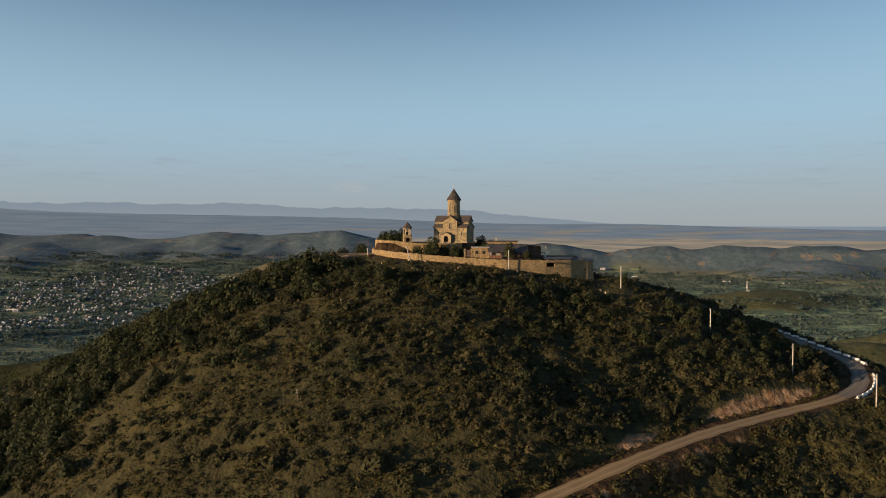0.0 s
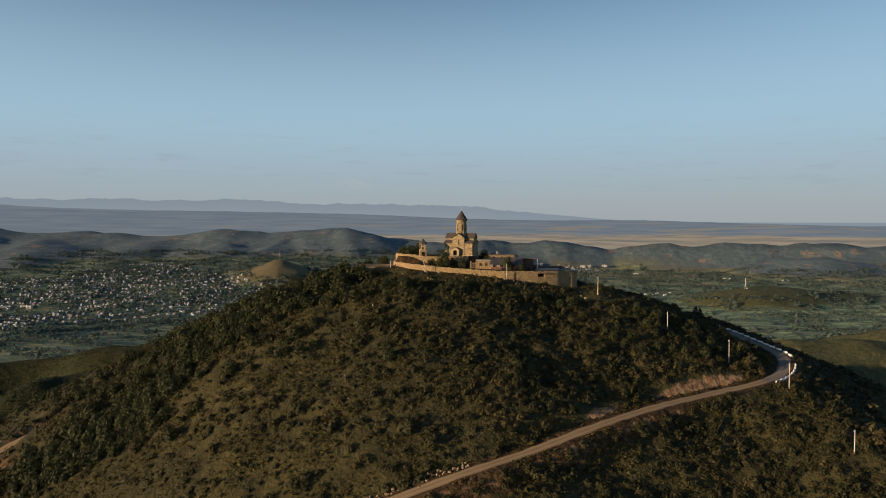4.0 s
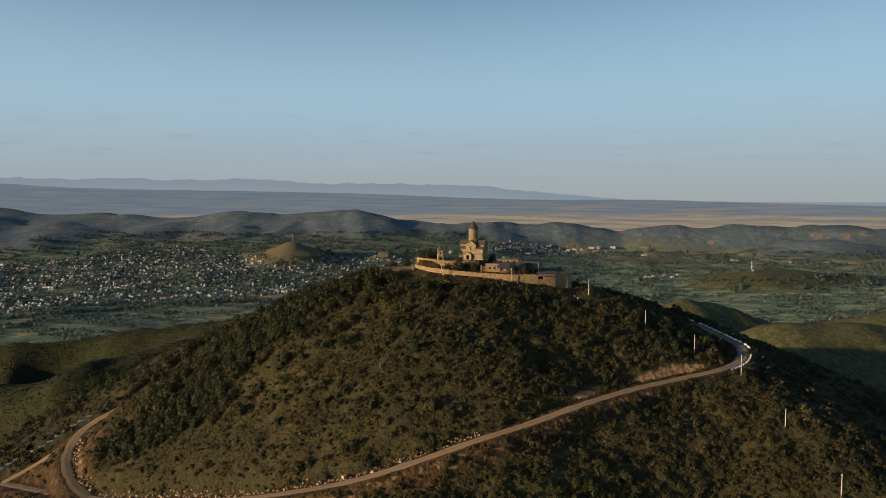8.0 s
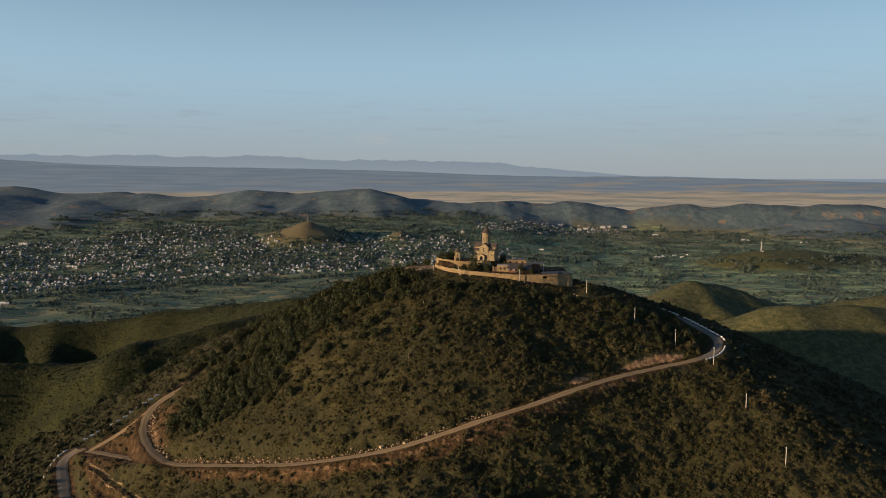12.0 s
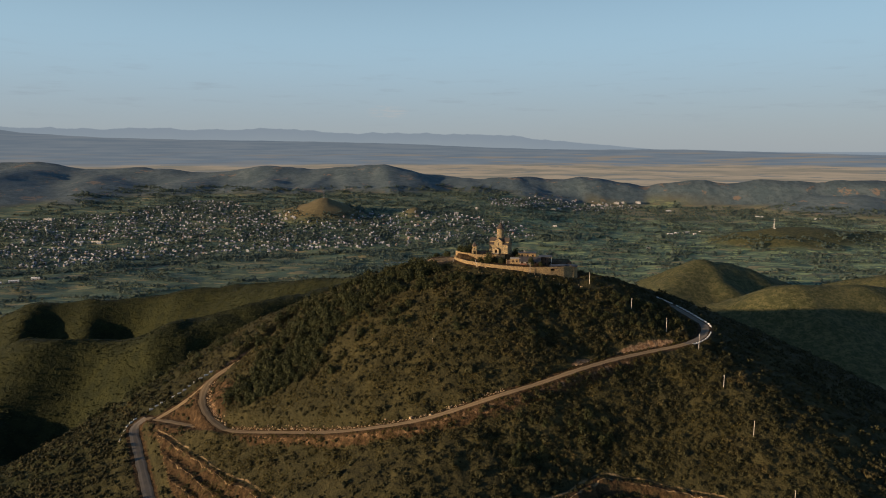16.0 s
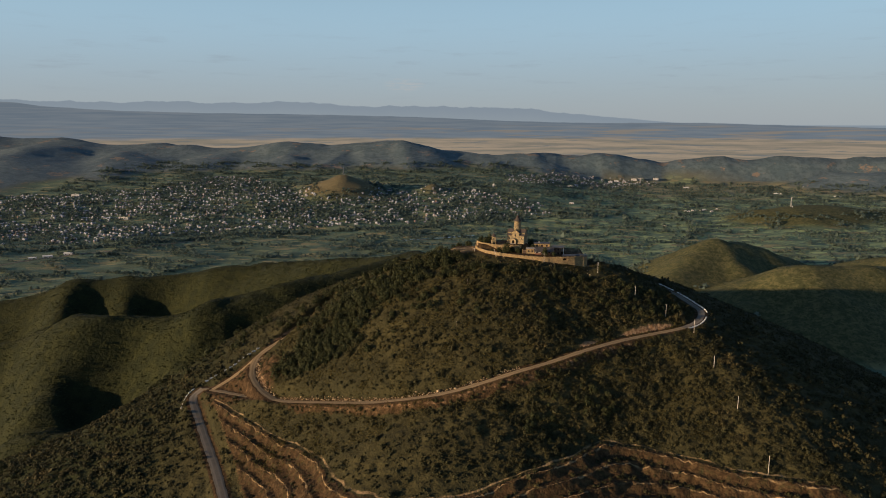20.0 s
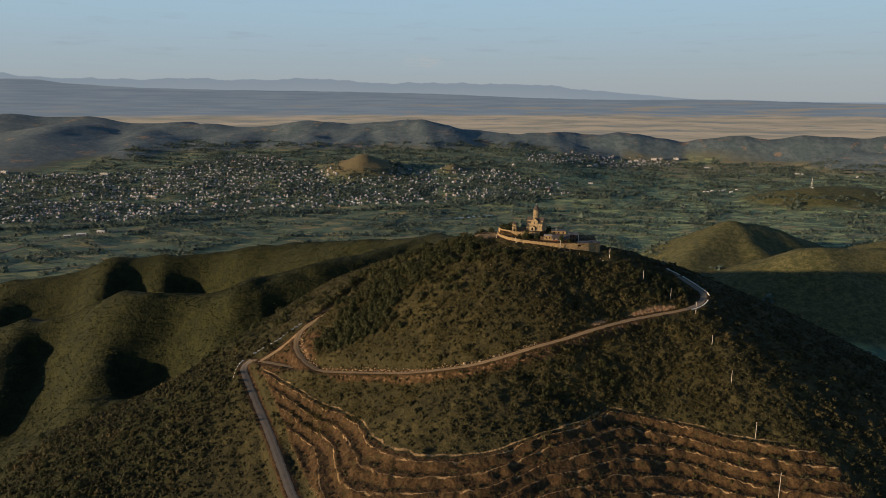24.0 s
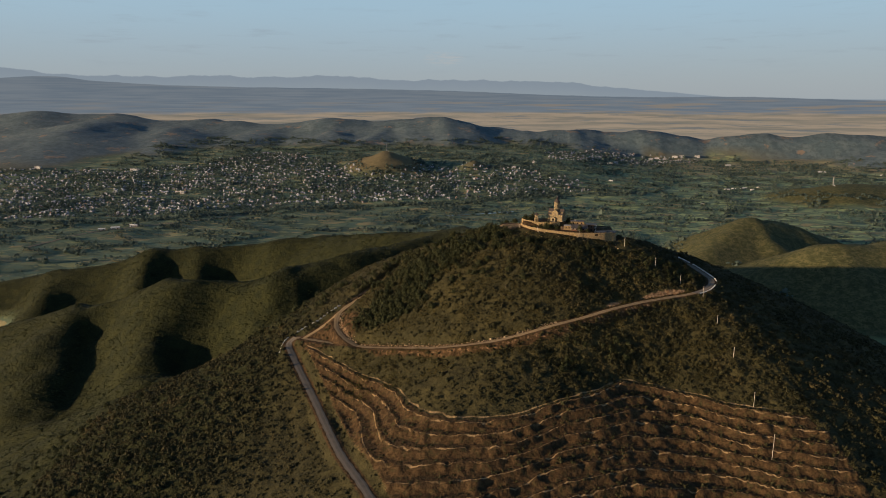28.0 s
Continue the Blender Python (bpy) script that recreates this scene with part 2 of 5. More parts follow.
def box(x0, x1, y0, y1, z0, z1, bm=None, bevel=0.0):
    bm = bm or bmesh.new()
    made = bmesh.ops.create_cube(bm, size=1, matrix=Matrix.Translation(((x0 + x1) / 2, (y0 + y1) / 2, (z0 + z1) / 2)) @ Matrix.Diagonal((x1 - x0, y1 - y0, z1 - z0, 1)))
    if bevel:
        edges = {e for v in made["verts"] for e in v.link_edges}
        bmesh.ops.bevel(bm, geom=list(edges), offset=bevel, segments=1, affect="EDGES")
    return bm


def solid(rings, bm=None, closed=True):
    """Rings of points joined into a closed skin with end caps."""
    bm = bm or bmesh.new()
    made = [[bm.verts.new(p) for p in ring] for ring in rings]
    count = len(made[0])
    for a, b in zip(made, made[1:]):
        for k in range(count if closed else count - 1):
            bm.faces.new((a[k], a[(k + 1) % count], b[(k + 1) % count], b[k]))
    bm.faces.new(made[0][::-1])
    bm.faces.new(made[-1])
    return bm


def turned(profile, sides, bm=None, at=(0, 0, 0)):
    """A round body from pairs of radius and height."""
    rings = [[(at[0] + r * math.cos(math.tau * k / sides), at[1] + r * math.sin(math.tau * k / sides), at[2] + z) for k in range(sides)] for r, z in profile]
    return solid(rings, bm)


def rod(a, b, r0, r1=None, sides=6, bm=None):
    a, b = Vector(a), Vector(b)
    way = (b - a).normalized()
    u = way.orthogonal().normalized()
    v = way.cross(u)
    r1 = r0 if r1 is None else r1
    return solid([[tuple(p + r * (u * math.cos(math.tau * k / sides) + v * math.sin(math.tau * k / sides))) for k in range(sides)] for p, r in ((a, r0), (b, r1))], bm)


def gable(half, eave, ridge, start, end, along="x", foot=0.0, bm=None):
    """A block with a gable at both ends."""
    shape = [(-half, foot), (half, foot), (half, eave), (0, ridge), (-half, eave)]
    rings = [[(s, u, z) if along == "x" else (-u, s, z) for u, z in shape] for s in (start, end)]
    return solid(rings, bm)


def roof_slope(half, eave, ridge, start, end, side, along="x", thick=0.16, over=0.35):
    """One pitch of a gable roof, laid over gable()."""
    rise = (ridge - eave) / half
    low, top = half + over, ridge + 0.02
    shape = [(0, top), (low, eave - over * rise + 0.02), (low, eave - over * rise + thick + 0.02), (0, top + thick)]
    rings = [[(s, side * u, z) if along == "x" else (-side * u, s, z) for u, z in shape] for s in (start, end)]
    bm = solid(rings)
    bmesh.ops.recalc_face_normals(bm, faces=bm.faces)
    return bm


def upright_strips(columns, y0, y1, bm=None):
    """Columns of (x0, x1, low0, low1, high0, high1) as upright prisms: a wall with an arched opening is made of these."""
    bm = bm or bmesh.new()
    for x0, x1, l0, l1, h0, h1 in columns:
        rings = [[(x0, y, l0), (x1, y, l1), (x1, y, h1), (x0, y, h0)] for y in (y0, y1)]
        solid(rings, bm)
    bmesh.ops.recalc_face_normals(bm, faces=bm.faces)
    return bm


def arch_columns(half, spring, top, reach, count=8):
    """Columns round an arch of that half width; top(x) is the height over it, reach the half width of the whole front."""
    xs = [half * math.sin(math.pi * (k / count - 0.5)) for k in range(count + 1)]
    rise = [spring + math.sqrt(max(half * half - x * x, 0)) for x in xs]
    out = [(-reach, -half, 0, 0, top(-reach), top(-half)), (half, reach, 0, 0, top(half), top(reach))]
    for a, b, ra, rb in zip(xs, xs[1:], rise, rise[1:]):
        if a < 0 < b:
            out += [(a, 0, ra, spring + half, top(a), top(0)), (0, b, spring + half, rb, top(0), top(b))]
        else:
            out.append((a, b, ra, rb, top(a), top(b)))
    return out


def slit_window(parent, x, y, z, wide, tall, turn=0.0):
    """A narrow window with a stone surround, on a wall that faces -y, turned about the upright."""
    m = Matrix.Rotation(turn, 4, "Z") @ Matrix.Translation((x, y, z))
    bm = upright_strips([(a, b, c, d, e, f) for a, b, c, d, e, f in arch_columns(wide / 2, tall - wide / 2, lambda q: tall + 0.22, wide / 2 + 0.2, 4)], -0.10, 0.06)
    box(-wide / 2 - 0.28, wide / 2 + 0.28, -0.16, 0.06, -0.18, 0.0, bm)
    bmesh.ops.transform(bm, matrix=m, verts=bm.verts)
    window = part("window", bm, trim_mat, parent)
    bm = box(-wide / 2, wide / 2, -0.03, 0.0, 0, tall)
    bmesh.ops.transform(bm, matrix=m, verts=bm.verts)
    part("pane", bm, void_mat, window)

# ---- the lie of the land ----
# crest lines of the hill and of the spurs round it: points along the crest, slope beside it, roundness
RIDGES = [
    ([(-45, 232, -14), (0, 238, -8), (45, 222, -17)], 0.50, 45),
    ([(0, 245, -8), (-40, 420, -48), (-114, 629, -88), (-238, 720, -116), (-400, 860, -154), (-550, 866, -171), (-640, 852, -178), (-713, 844, -182), (-800, 837, -205), (-870, 832, -222), (-990, 826, -243), (-1120, 820, -270)], 0.80, 30),
    ([(-40, 225, -14), (-110, 195, -45), (-164, 185, -74), (-195, 168, -92), (-254, 78, -131), (-330, -60, -190), (-420, -300, -270)], 0.50, 40),
    ([(-114, 629, -88), (-180, 570, -95), (-255, 500, -102), (-329, 446, -110), (-430, 450, -119), (-470, 458, -126), (-514, 462, -140), (-604, 472, -176), (-711, 480, -205), (-860, 494, -245), (-980, 510, -285)], 0.95, 26),
    ([(45, 222, -17), (91, 172, -37), (105, 150, -44), (107, 130, -53), (111, 104, -65), (115, 72, -80), (122, 41, -97), (140, -60, -145), (170, -200, -210)], 0.55, 30),
    ([(105, 160, -42), (200, 205, -88), (330, 250, -140), (500, 300, -215), (700, 330, -290)], 0.50, 45),
    ([(0, 150, -34), (-12, 103, -53), (-20, 60, -85), (-20, 20, -110), (-30, -80, -150), (-50, -300, -230)], 0.62, 110),
    ([(-490, 457, -132), (-440, 375, -163), (-395, 310, -198), (-360, 255, -235)], 0.70, 8),
    ([(-370, 442, -112), (-320, 372, -138), (-285, 312, -164), (-262, 262, -190)], 0.70, 8),
    ([(-612, 473, -172), (-588, 428, -174), (-562, 372, -198), (-540, 320, -228), (-515, 265, -262)], 0.66, 8),
    ([(-400, 858, -152), (-340, 760, -180), (-300, 680, -215)], 0.60, 14),
    ([(-645, 852, -177), (-605, 780, -203), (-570, 710, -238), (-545, 645, -275)], 0.66, 12),
    ([(-738, 846, -184), (-700, 775, -211), (-665, 705, -245), (-640, 650, -280)], 0.66, 12),
    ([(-930, 828, -230), (-895, 760, -254), (-865, 700, -285)], 0.60, 12),
    ([(533, 1460, -200), (548, 1360, -238), (560, 1260, -290)], 0.50, 14),
    ([(455, 1370, -225), (430, 1290, -260), (420, 1220, -300)], 0.50, 14),
    ([(590, 1108, -192), (600, 1030, -222), (600, 940, -275)], 0.46, 20),
    ([(330, 1200, -270), (455, 1370, -225), (533, 1460, -200), (640, 1500, -222), (820, 1580, -290)], 0.60, 22),
    ([(470, 1040, -250), (590, 1108, -192), (720, 1130, -196), (900, 1180, -215), (1150, 1200, -230)], 0.58, 24),
    ([(820, 1350, -275), (1000, 1420, -225), (1250, 1500, -215)], 0.38, 60),
]
# ravines between the spurs: line with its depth at each point, half width
RAVINES = [
    ([(-235, 300, 8), (-262, 270, 24), (-320, 240, 34), (-380, 228, 36), (-450, 222, 34), (-540, 220, 30), (-660, 220, 24)], 70),
    ([(-425, 454, 10), (-402, 420, 46), (-372, 370, 52), (-338, 310, 42), (-318, 255, 28), (-310, 220, 14)], 98),
    ([(-572, 466, 7), (-556, 438, 32), (-534, 395, 32), (-505, 335, 24), (-480, 270, 18), (-465, 225, 12)], 84),
    ([(-280, 450, 7), (-255, 410, 23), (-238, 360, 28), (-240, 305, 22)], 60),
    ([(-690, 848, 4), (-674, 815, 26), (-654, 770, 33), (-622, 710, 32), (-594, 650, 22), (-570, 590, 12)], 56),
    ([(-592, 862, 6), (-572, 825, 38), (-548, 775, 46), (-518, 710, 40), (-495, 640, 24), (-480, 580, 12)], 84),
    ([(-822, 840, 4), (-812, 805, 22), (-796, 760, 30), (-778, 700, 24), (-765, 650, 14)], 96),
    ([(-1010, 822, 3), (-990, 780, 22), (-970, 720, 22)], 84),
]
# hills beside and behind the town
TOWN_RIDGES = [
    ([(-4300, 4100, -30), (-3650, 4250, 2), (-3150, 4330, -18), (-2576, 4380, -54), (-1838, 4380, -72), (-1416, 4370, -38), (-1006, 4400, -57), (-685, 4400, -26), (-407, 4420, -92), (-96, 4430, -104), (173, 4440, -118)], 0.30, 70),
    ([(173, 4440, -118), (659, 4440, -97), (1100, 4480, -152), (1631, 4480, -137), (2206, 4480, -133), (3400, 4400, -150), (4400, 4300, -160)], 0.85, 60),
    ([(-3650, 4250, 2), (-3300, 3700, -140), (-2900, 3350, -240)], 0.20, 60),
    ([(-3150, 4330, -18), (-2960, 3750, -84), (-2720, 3180, -178), (-2540, 2830, -255)], 0.17, 60),
    ([(-2960, 3750, -84), (-3150, 3250, -160), (-3000, 2850, -240)], 0.17, 60),
    ([(-2576, 4380, -54), (-2380, 3850, -122), (-2180, 3350, -190), (-2020, 3060, -245)], 0.17, 60),
    ([(-1838, 4380, -72), (-1880, 3950, -132), (-1800, 3560, -190)], 0.17, 60),
    ([(-1416, 4370, -38), (-1370, 4050, -100), (-1290, 3760, -175)], 0.24, 40),
    ([(-1006, 4400, -57), (-1040, 4080, -120), (-1120, 3720, -180)], 0.24, 40),
    ([(-96, 4430, -104), (-60, 4150, -165), (0, 3880, -230)], 0.24, 40),
    ([(-685, 4400, -26), (-600, 4060, -110), (-520, 3780, -180), (-440, 3560, -225)], 0.40, 40),
    ([(-1010, 3060, -222), (-860, 2990, -184), (-747, 2950, -141), (-700, 2955, -160), (-640, 2980, -215)], 0.55, 14),
    ([(-370, 3030, -228), (-319, 2995, -203), (-295, 3000, -225)], 0.50, 14),
    ([(-120, 3350, -270), (60, 3420, -232), (240, 3400, -275)], 0.30, 60),
    ([(930, 2480, -300), (1080, 2560, -258), (1172, 2570, -248), (1330, 2640, -246), (1520, 2680, -268), (1800, 2800, -290)], 0.34, 50),
    ([(1900, 3900, -280), (2150, 4000, -205), (2500, 4050, -230)], 0.25, 90),
    ([(1500, 2000, -290), (1850, 2150, -250), (2400, 2300, -240)], 0.25, 100),
    ([(1300, 1500, -280), (1600, 1650, -240), (2100, 1700, -230)], 0.25, 100),
]
# swell of the hillside over its crest lines, every 60 m from west to east, row by row from south to north
SWELL = [
    (2.5, 1.3, -1.7, -8.3, -17.5, -23.5, -22.5, -16.5, -8.5, -0.3),
    (-0.3, -6.7, -11.3, -14.7, -22.8, -33.2, -27.3, -15.9, -6.5, 2.5),
    (-1.7, -14.7, -23.8, -24.1, -22.4, -34, -28.2, -14.8, -4.8, 5.1),
    (-1.7, -19.7, -34.4, -34.4, -11.4, -7.4, -19.8, -12.6, -2, 7.3),
    (-1, -14.4, -25.7, -24, -2.5, 7.4, -7.5, -3.8, 3.3, 8.4),
    (-0, -6.6, -10.9, -8.4, -1.3, 1.1, -0.7, 2.7, 5.9, 8.1),
    (1.6, 0.1, -0.7, -0.5, -1.1, -1.5, 1, 3.8, 5.7, 7.1),
    (4.1, 5.9, 6.4, 4.5, 1.1, -0.4, 1.1, 3.2, 4.7, 5.7),
]
# top edge of the terraced field: x, z
TERRACE_X = (-176, -130, -90, -63, -39, -16, 7, 43, 75, 106, 139)
TERRACE_Z = (-92, -95, -92.4, -88.4, -86.8, -84.3, -80.1, -78.1, -81.3, -82.8, -83.1)
# centre lines of the roads
HILL_ROAD = [(96, 232, -31), (106, 214, -33.5), (113, 200, -36.5), (116, 188, -38.5), (109, 174, -41), (97, 164, -42), (80, 157, -43.5), (58, 146, -45), (38, 134, -47), (19, 123, -50), (1, 115, -53), (-17, 109.5, -57.5), (-35, 106, -62), (-54, 107.5, -66.5), (-78, 115.5, -73), (-104, 127.5, -79), (-131, 139.5, -84.5), (-141, 145, -86), (-164, 156, -89), (-186, 167, -91), (-198, 173, -92.5)]
UPPER_ROAD = [(-141, 145, -86), (-153, 155, -84), (-163, 169, -81), (-166, 182, -76.5), (-163, 194, -73), (-150, 212, -67), (-128, 235, -58)]
LOWER_ROAD = [(-198, 173, -92.5), (-201, 165, -95.5), (-191, 149, -100), (-177, 128, -105), (-160, 102, -109.5), (-140, 68, -112), (-121, 35, -111.5), (-101.5, 7, -111), (-89, -13, -112), (-70, -50, -116)]


# foot of the outer wall round the yard, from west to east
WALL_FOOT = [(-24.6, 240, -8.2), (-24.4, 234, -8.4), (-22.5, 227, -8.9), (-17, 221, -9.6), (-8, 216, -10.4), (5, 213, -11.1), (20, 211.5, -12.9), (33, 213.8, -14.6), (41, 216.5, -16.2), (47, 220, -17.6), (50, 226, -17.8), (49, 236, -16.5)]
WALL_TOP = (-6.9, -7.2, -7.3, -7.6, -8.2, -9.2, -9.95, -10.1, -10.2, -10.2, -10.2, -11.0)
WALL_X, WALL_Y = (-24.6, -22.5, -17, -8, 5, 20, 33, 41, 47, 50), (236, 227, 221, 216, 213, 211.5, 213.8, 216.5, 220, 226)


def yard_level(x, y):
    """The yard: level round the church, lower in front of it and towards the east."""
    low = np.clip((229.0 - y) / 1.6, 0, 1) * 4.3
    east = np.clip((x - 10) / 5, 0, 1) * 4.4
    return -5.0 - np.maximum(low + 0.03 * np.maximum(x, 0) * (low > 0), east) - 0.6 * np.clip((x - 30) / 10, 0, 1)


def crest(x, y, points, slope, roundness):
    best = np.full(x.shape, -1e9)
    for (ax, ay, az), (bx, by, bz) in zip(points, points[1:]):
        dx, dy = bx - ax, by - ay
        s = np.clip(((x - ax) * dx + (y - ay) * dy) / (dx * dx + dy * dy), 0, 1)
        d = np.hypot(x - ax - s * dx, y - ay - s * dy)
        best = np.maximum(best, az + s * (bz - az) - slope * (np.sqrt(d * d + roundness * roundness) - roundness))
    return best


def blend_max(a, b, soft):
    h = np.clip(0.5 + 0.5 * (a - b) / soft, 0, 1)
    return b + (a - b) * h + soft * h * (1 - h)


def hat(u):
    u = np.abs(u)
    return np.where(u < 1, 2 / 3 - u * u + u**3 / 2, np.where(u < 2, (2 - u) ** 3 / 6, 0))


def waves(x, y, size, seed, octaves=4):
    """Smooth noise from turned sine products, about -1 to 1."""
    rng = np.random.RandomState(seed)
    out, gain = np.zeros(np.shape(x)), 1.0
    for o in range(octaves):
        for _ in range(3):
            a, p, q = rng.uniform(0, math.tau, 3)
            k = math.tau / (size * rng.uniform(0.75, 1.3))
            out = out + gain * 0.45 * np.sin(k * (x * math.cos(a) + y * math.sin(a)) + p + 1.3 * np.sin(0.6 * k * (y * math.cos(a) - x * math.sin(a)) + q))
        size, gain = size * 0.47, gain * 0.52
    return out


def nearest_on(x, y, line):
    """Distance from a road's centre line, the road's height there, and the way along it."""
    best, level, along = np.full(np.shape(x), 1e9), np.zeros(np.shape(x)), np.zeros(np.shape(x))
    gone = 0.0
    for (ax, ay, az), (bx, by, bz) in zip(line, line[1:]):
        dx, dy = bx - ax, by - ay
        size = math.hypot(dx, dy)
        s = np.clip(((x - ax) * dx + (y - ay) * dy) / (size * size), 0, 1)
        d = np.hypot(x - ax - s * dx, y - ay - s * dy)
        near = d < best
        best, level = np.where(near, d, best), np.where(near, az + s * (bz - az), level)
        along = np.where(near, gone + s * size, along)
        gone += size
    return best, level, along


def smooth_line(line, step=2.0):
    """A road's centre line rounded off, as many points."""
    p = np.array([line[0], *line, line[-1]], float)
    out = []
    for n in range(1, len(p) - 2):
        count = max(2, int(np.linalg.norm(p[n + 1] - p[n]) / step))
        for s in np.arange(count) / count:
            a, b, c, d = p[n - 1 : n + 3]
            out.append(0.5 * (2 * b + (c - a) * s + (2 * a - 5 * b + 4 * c - d) * s * s + (3 * b - a - 3 * c + d) * s**3))
    out.append(p[-1])
    return [tuple(float(v) for v in q) for q in out]


BYPASS = [(-190, 169, -91.5), (-182, 177, -87.5), (-174, 184, -82), (-167, 190, -76)]
ROADS = [(smooth_line(HILL_ROAD), 2.6), (smooth_line(UPPER_ROAD), 2.2), (smooth_line(LOWER_ROAD), 2.6), (smooth_line(BYPASS), 2.0)]


def valley_floor(x, y):
    """The valley floor, which rises to the north-west under the town."""
    west = 1 / (1 + np.exp((x - 350) / 160))
    return -311 + 22 * np.clip((y - 2900) / 1400, 0, 1) + west * (80 * np.clip((y - 2250) / 800, 0, 1) + 25 * np.clip((y - 3050) / 600, 0, 1))


def rolling(x, y):
    """The land before roads and terraces are cut into it."""
    z = valley_floor(x, y) + 3.0 * waves(x, y, 420, 3)
    for points, slope, roundness in RIDGES + TOWN_RIDGES:
        z = blend_max(crest(x, y, points, slope, roundness), z, 9)
    hill = (x > -420) & (x < 360) & (y > -200) & (y < 460)
    xh, yh, zh = x[hill], y[hill], z[hill]
    for j in range(8):
        for i in range(10):
            zh = zh + SWELL[j][i] * hat((xh + 300) / 60 - i) * hat((yh + 80) / 60 - j)
    z[hill] = zh
    far = np.clip((np.hypot(x, y - 150) - 150) / 900, 0, 1)
    raised = np.clip((z - valley_floor(x, y) - 10) / 60, 0, 1)
    z = z + raised * (0.5 * waves(x, y, 40, 5, 3) + 2.0 * far * waves(x, y, 170, 6, 2)) + raised * 13 * np.clip((y - 2200) / 1500, 0, 1) * waves(x, y, 600, 8, 2)
    # ravines cut between the spurs
    west = (x < -90) & (x > -1400) & (y > -60) & (y < 1100)
    xw, yw, zw = x[west], y[west], z[west]
    for line, half in RAVINES:
        d, deep, _ = nearest_on(xw, yw, line)
        u = np.clip(d / half, 0, 1)
        zw = zw - deep * (1 - u * u * (3 - 2 * u) * 0.75 - 0.25 * u)
    z[west] = zw
    # gullies worn into the spurs beyond the hill
    spread = np.clip((np.hypot(x, y - 150) - 260) / 160, 0, 1) * np.clip((2000 - y) / 600, 0, 1)
    gully = (1 - np.clip(np.abs(waves(x, y, 210, 16, 2)), 0, 1)) ** 2
    z = z - raised * spread * 2.5 * gully
    # the yard on the hilltop, held by the outer wall, and the parking ground beside it
    close = (np.abs(x) < 75) & (y > 190) & (y < 275)
    xc, yc, zc = x[close], y[close], z[close]
    d, foot, _ = nearest_on(xc, yc, WALL_FOOT)
    inside = (yc > np.interp(xc, WALL_X, WALL_Y) + 2.0) & (xc > -23.4) & (xc < 48)
    outer = foot + (zc - foot) * np.clip((d - 1.5) / 9, 0, 1)
    yard = yard_level(xc, yc)
    back = np.clip((yc - 246) / 14, 0, 1)
    inner = yard + (np.minimum(zc, yard) - yard) * back
    zc = np.where(inside, inner, outer)
    lot = np.clip(1.7 - np.hypot((xc + 33) / 9, (yc - 236) / 11), 0, 1)
    z[close] = np.where(inside, zc, zc + (-8.9 - zc) * np.minimum(lot, 1))
    return z


def terrace_depth(x, y, z):
    """How far below the top edge of the terraced field, in metres; negative outside it."""
    depth = np.interp(x, TERRACE_X, TERRACE_Z) - z
    west = nearest_on(x, y, LOWER_ROAD)[0] - 9
    beyond = (y > 160) | (x < np.interp(y, [-50, 9, 68, 128, 165], [-70, -95, -132, -168, -192]))
    east = 172 - x
    south = y + 120
    east = np.minimum(east, np.interp(y, [-60, 20, 52, 74, 110], [188, 160, 152, 138, 120]) - x)
    return np.where(beyond | (west < 0) | (east < 0) | (south < 0), -9.0, depth)


STEP = 3.7


def hummocks(x, y, z):
    u, v = 0.93 * x + 0.36 * y, -0.36 * x + 0.93 * y
    return 0.42 * waves(0.45 * u, v, 6.5, 71, 2) + 0.34 * waves(u, v, 17, 72, 2)


def ground_height(x, y, cuts=True):
    x, y = np.asarray(x, float), np.asarray(y, float)
    z = rolling(x, y)
    if not cuts:
        return z
    # grassy hummocks, drawn out along the slope
    bumpy = (np.abs(x) < 420) & (y > -200) & (y < 420)
    yard = np.clip((nearest_on(x[bumpy], y[bumpy], WALL_FOOT)[0] - 4) / 8, 0, 1) * ~((np.abs(x[bumpy] - 5) < 48) & (np.abs(y[bumpy] - 232) < 22))
    z[bumpy] += yard * hummocks(x[bumpy], y[bumpy], z[bumpy])
    near = (np.abs(x) < 330) & (y > -160) & (y < 330)
    zn, xn, yn = z[near], x[near], y[near]
    depth = terrace_depth(xn, yn, zn) + 0.22 * waves(xn, yn, 45, 21, 2)
    n = depth / STEP
    part = n - np.floor(n)
    bench = np.where(part < 0.60, 0.06 * part / 0.60, 0.06 + 0.94 * (part - 0.60) / 0.40)
    lip = 0.55 * np.exp(-(((part - 0.56) / 0.06) ** 2))
    stepped = zn + (n - np.floor(n) - bench) * STEP + lip
    zn = np.where(depth > 0, stepped, zn)
    for line, half in ROADS:
        d, level, _ = nearest_on(xn, yn, line)
        keep = np.clip((d - half - 0.6) / 4.5, 0, 1)
        zn = np.where(d < half + 5.1, level + (zn - level) * keep * keep * (3 - 2 * keep), zn)
    z[near] = zn
    return z


def spaced(low, dense_low, dense_high, high, step, growth):
    """Grid lines, close together over the hill and ever wider away from it."""
    lines = list(np.arange(dense_low, dense_high + step, step))
    for end, sign in ((low, -1), (high, 1)):
        size, at = step, lines[0] if sign < 0 else lines[-1]
        while (at - end) * sign < 0:
            size *= growth
            at += sign * size
            lines.insert(0, at) if sign < 0 else lines.append(at)
    return np.array(lines)


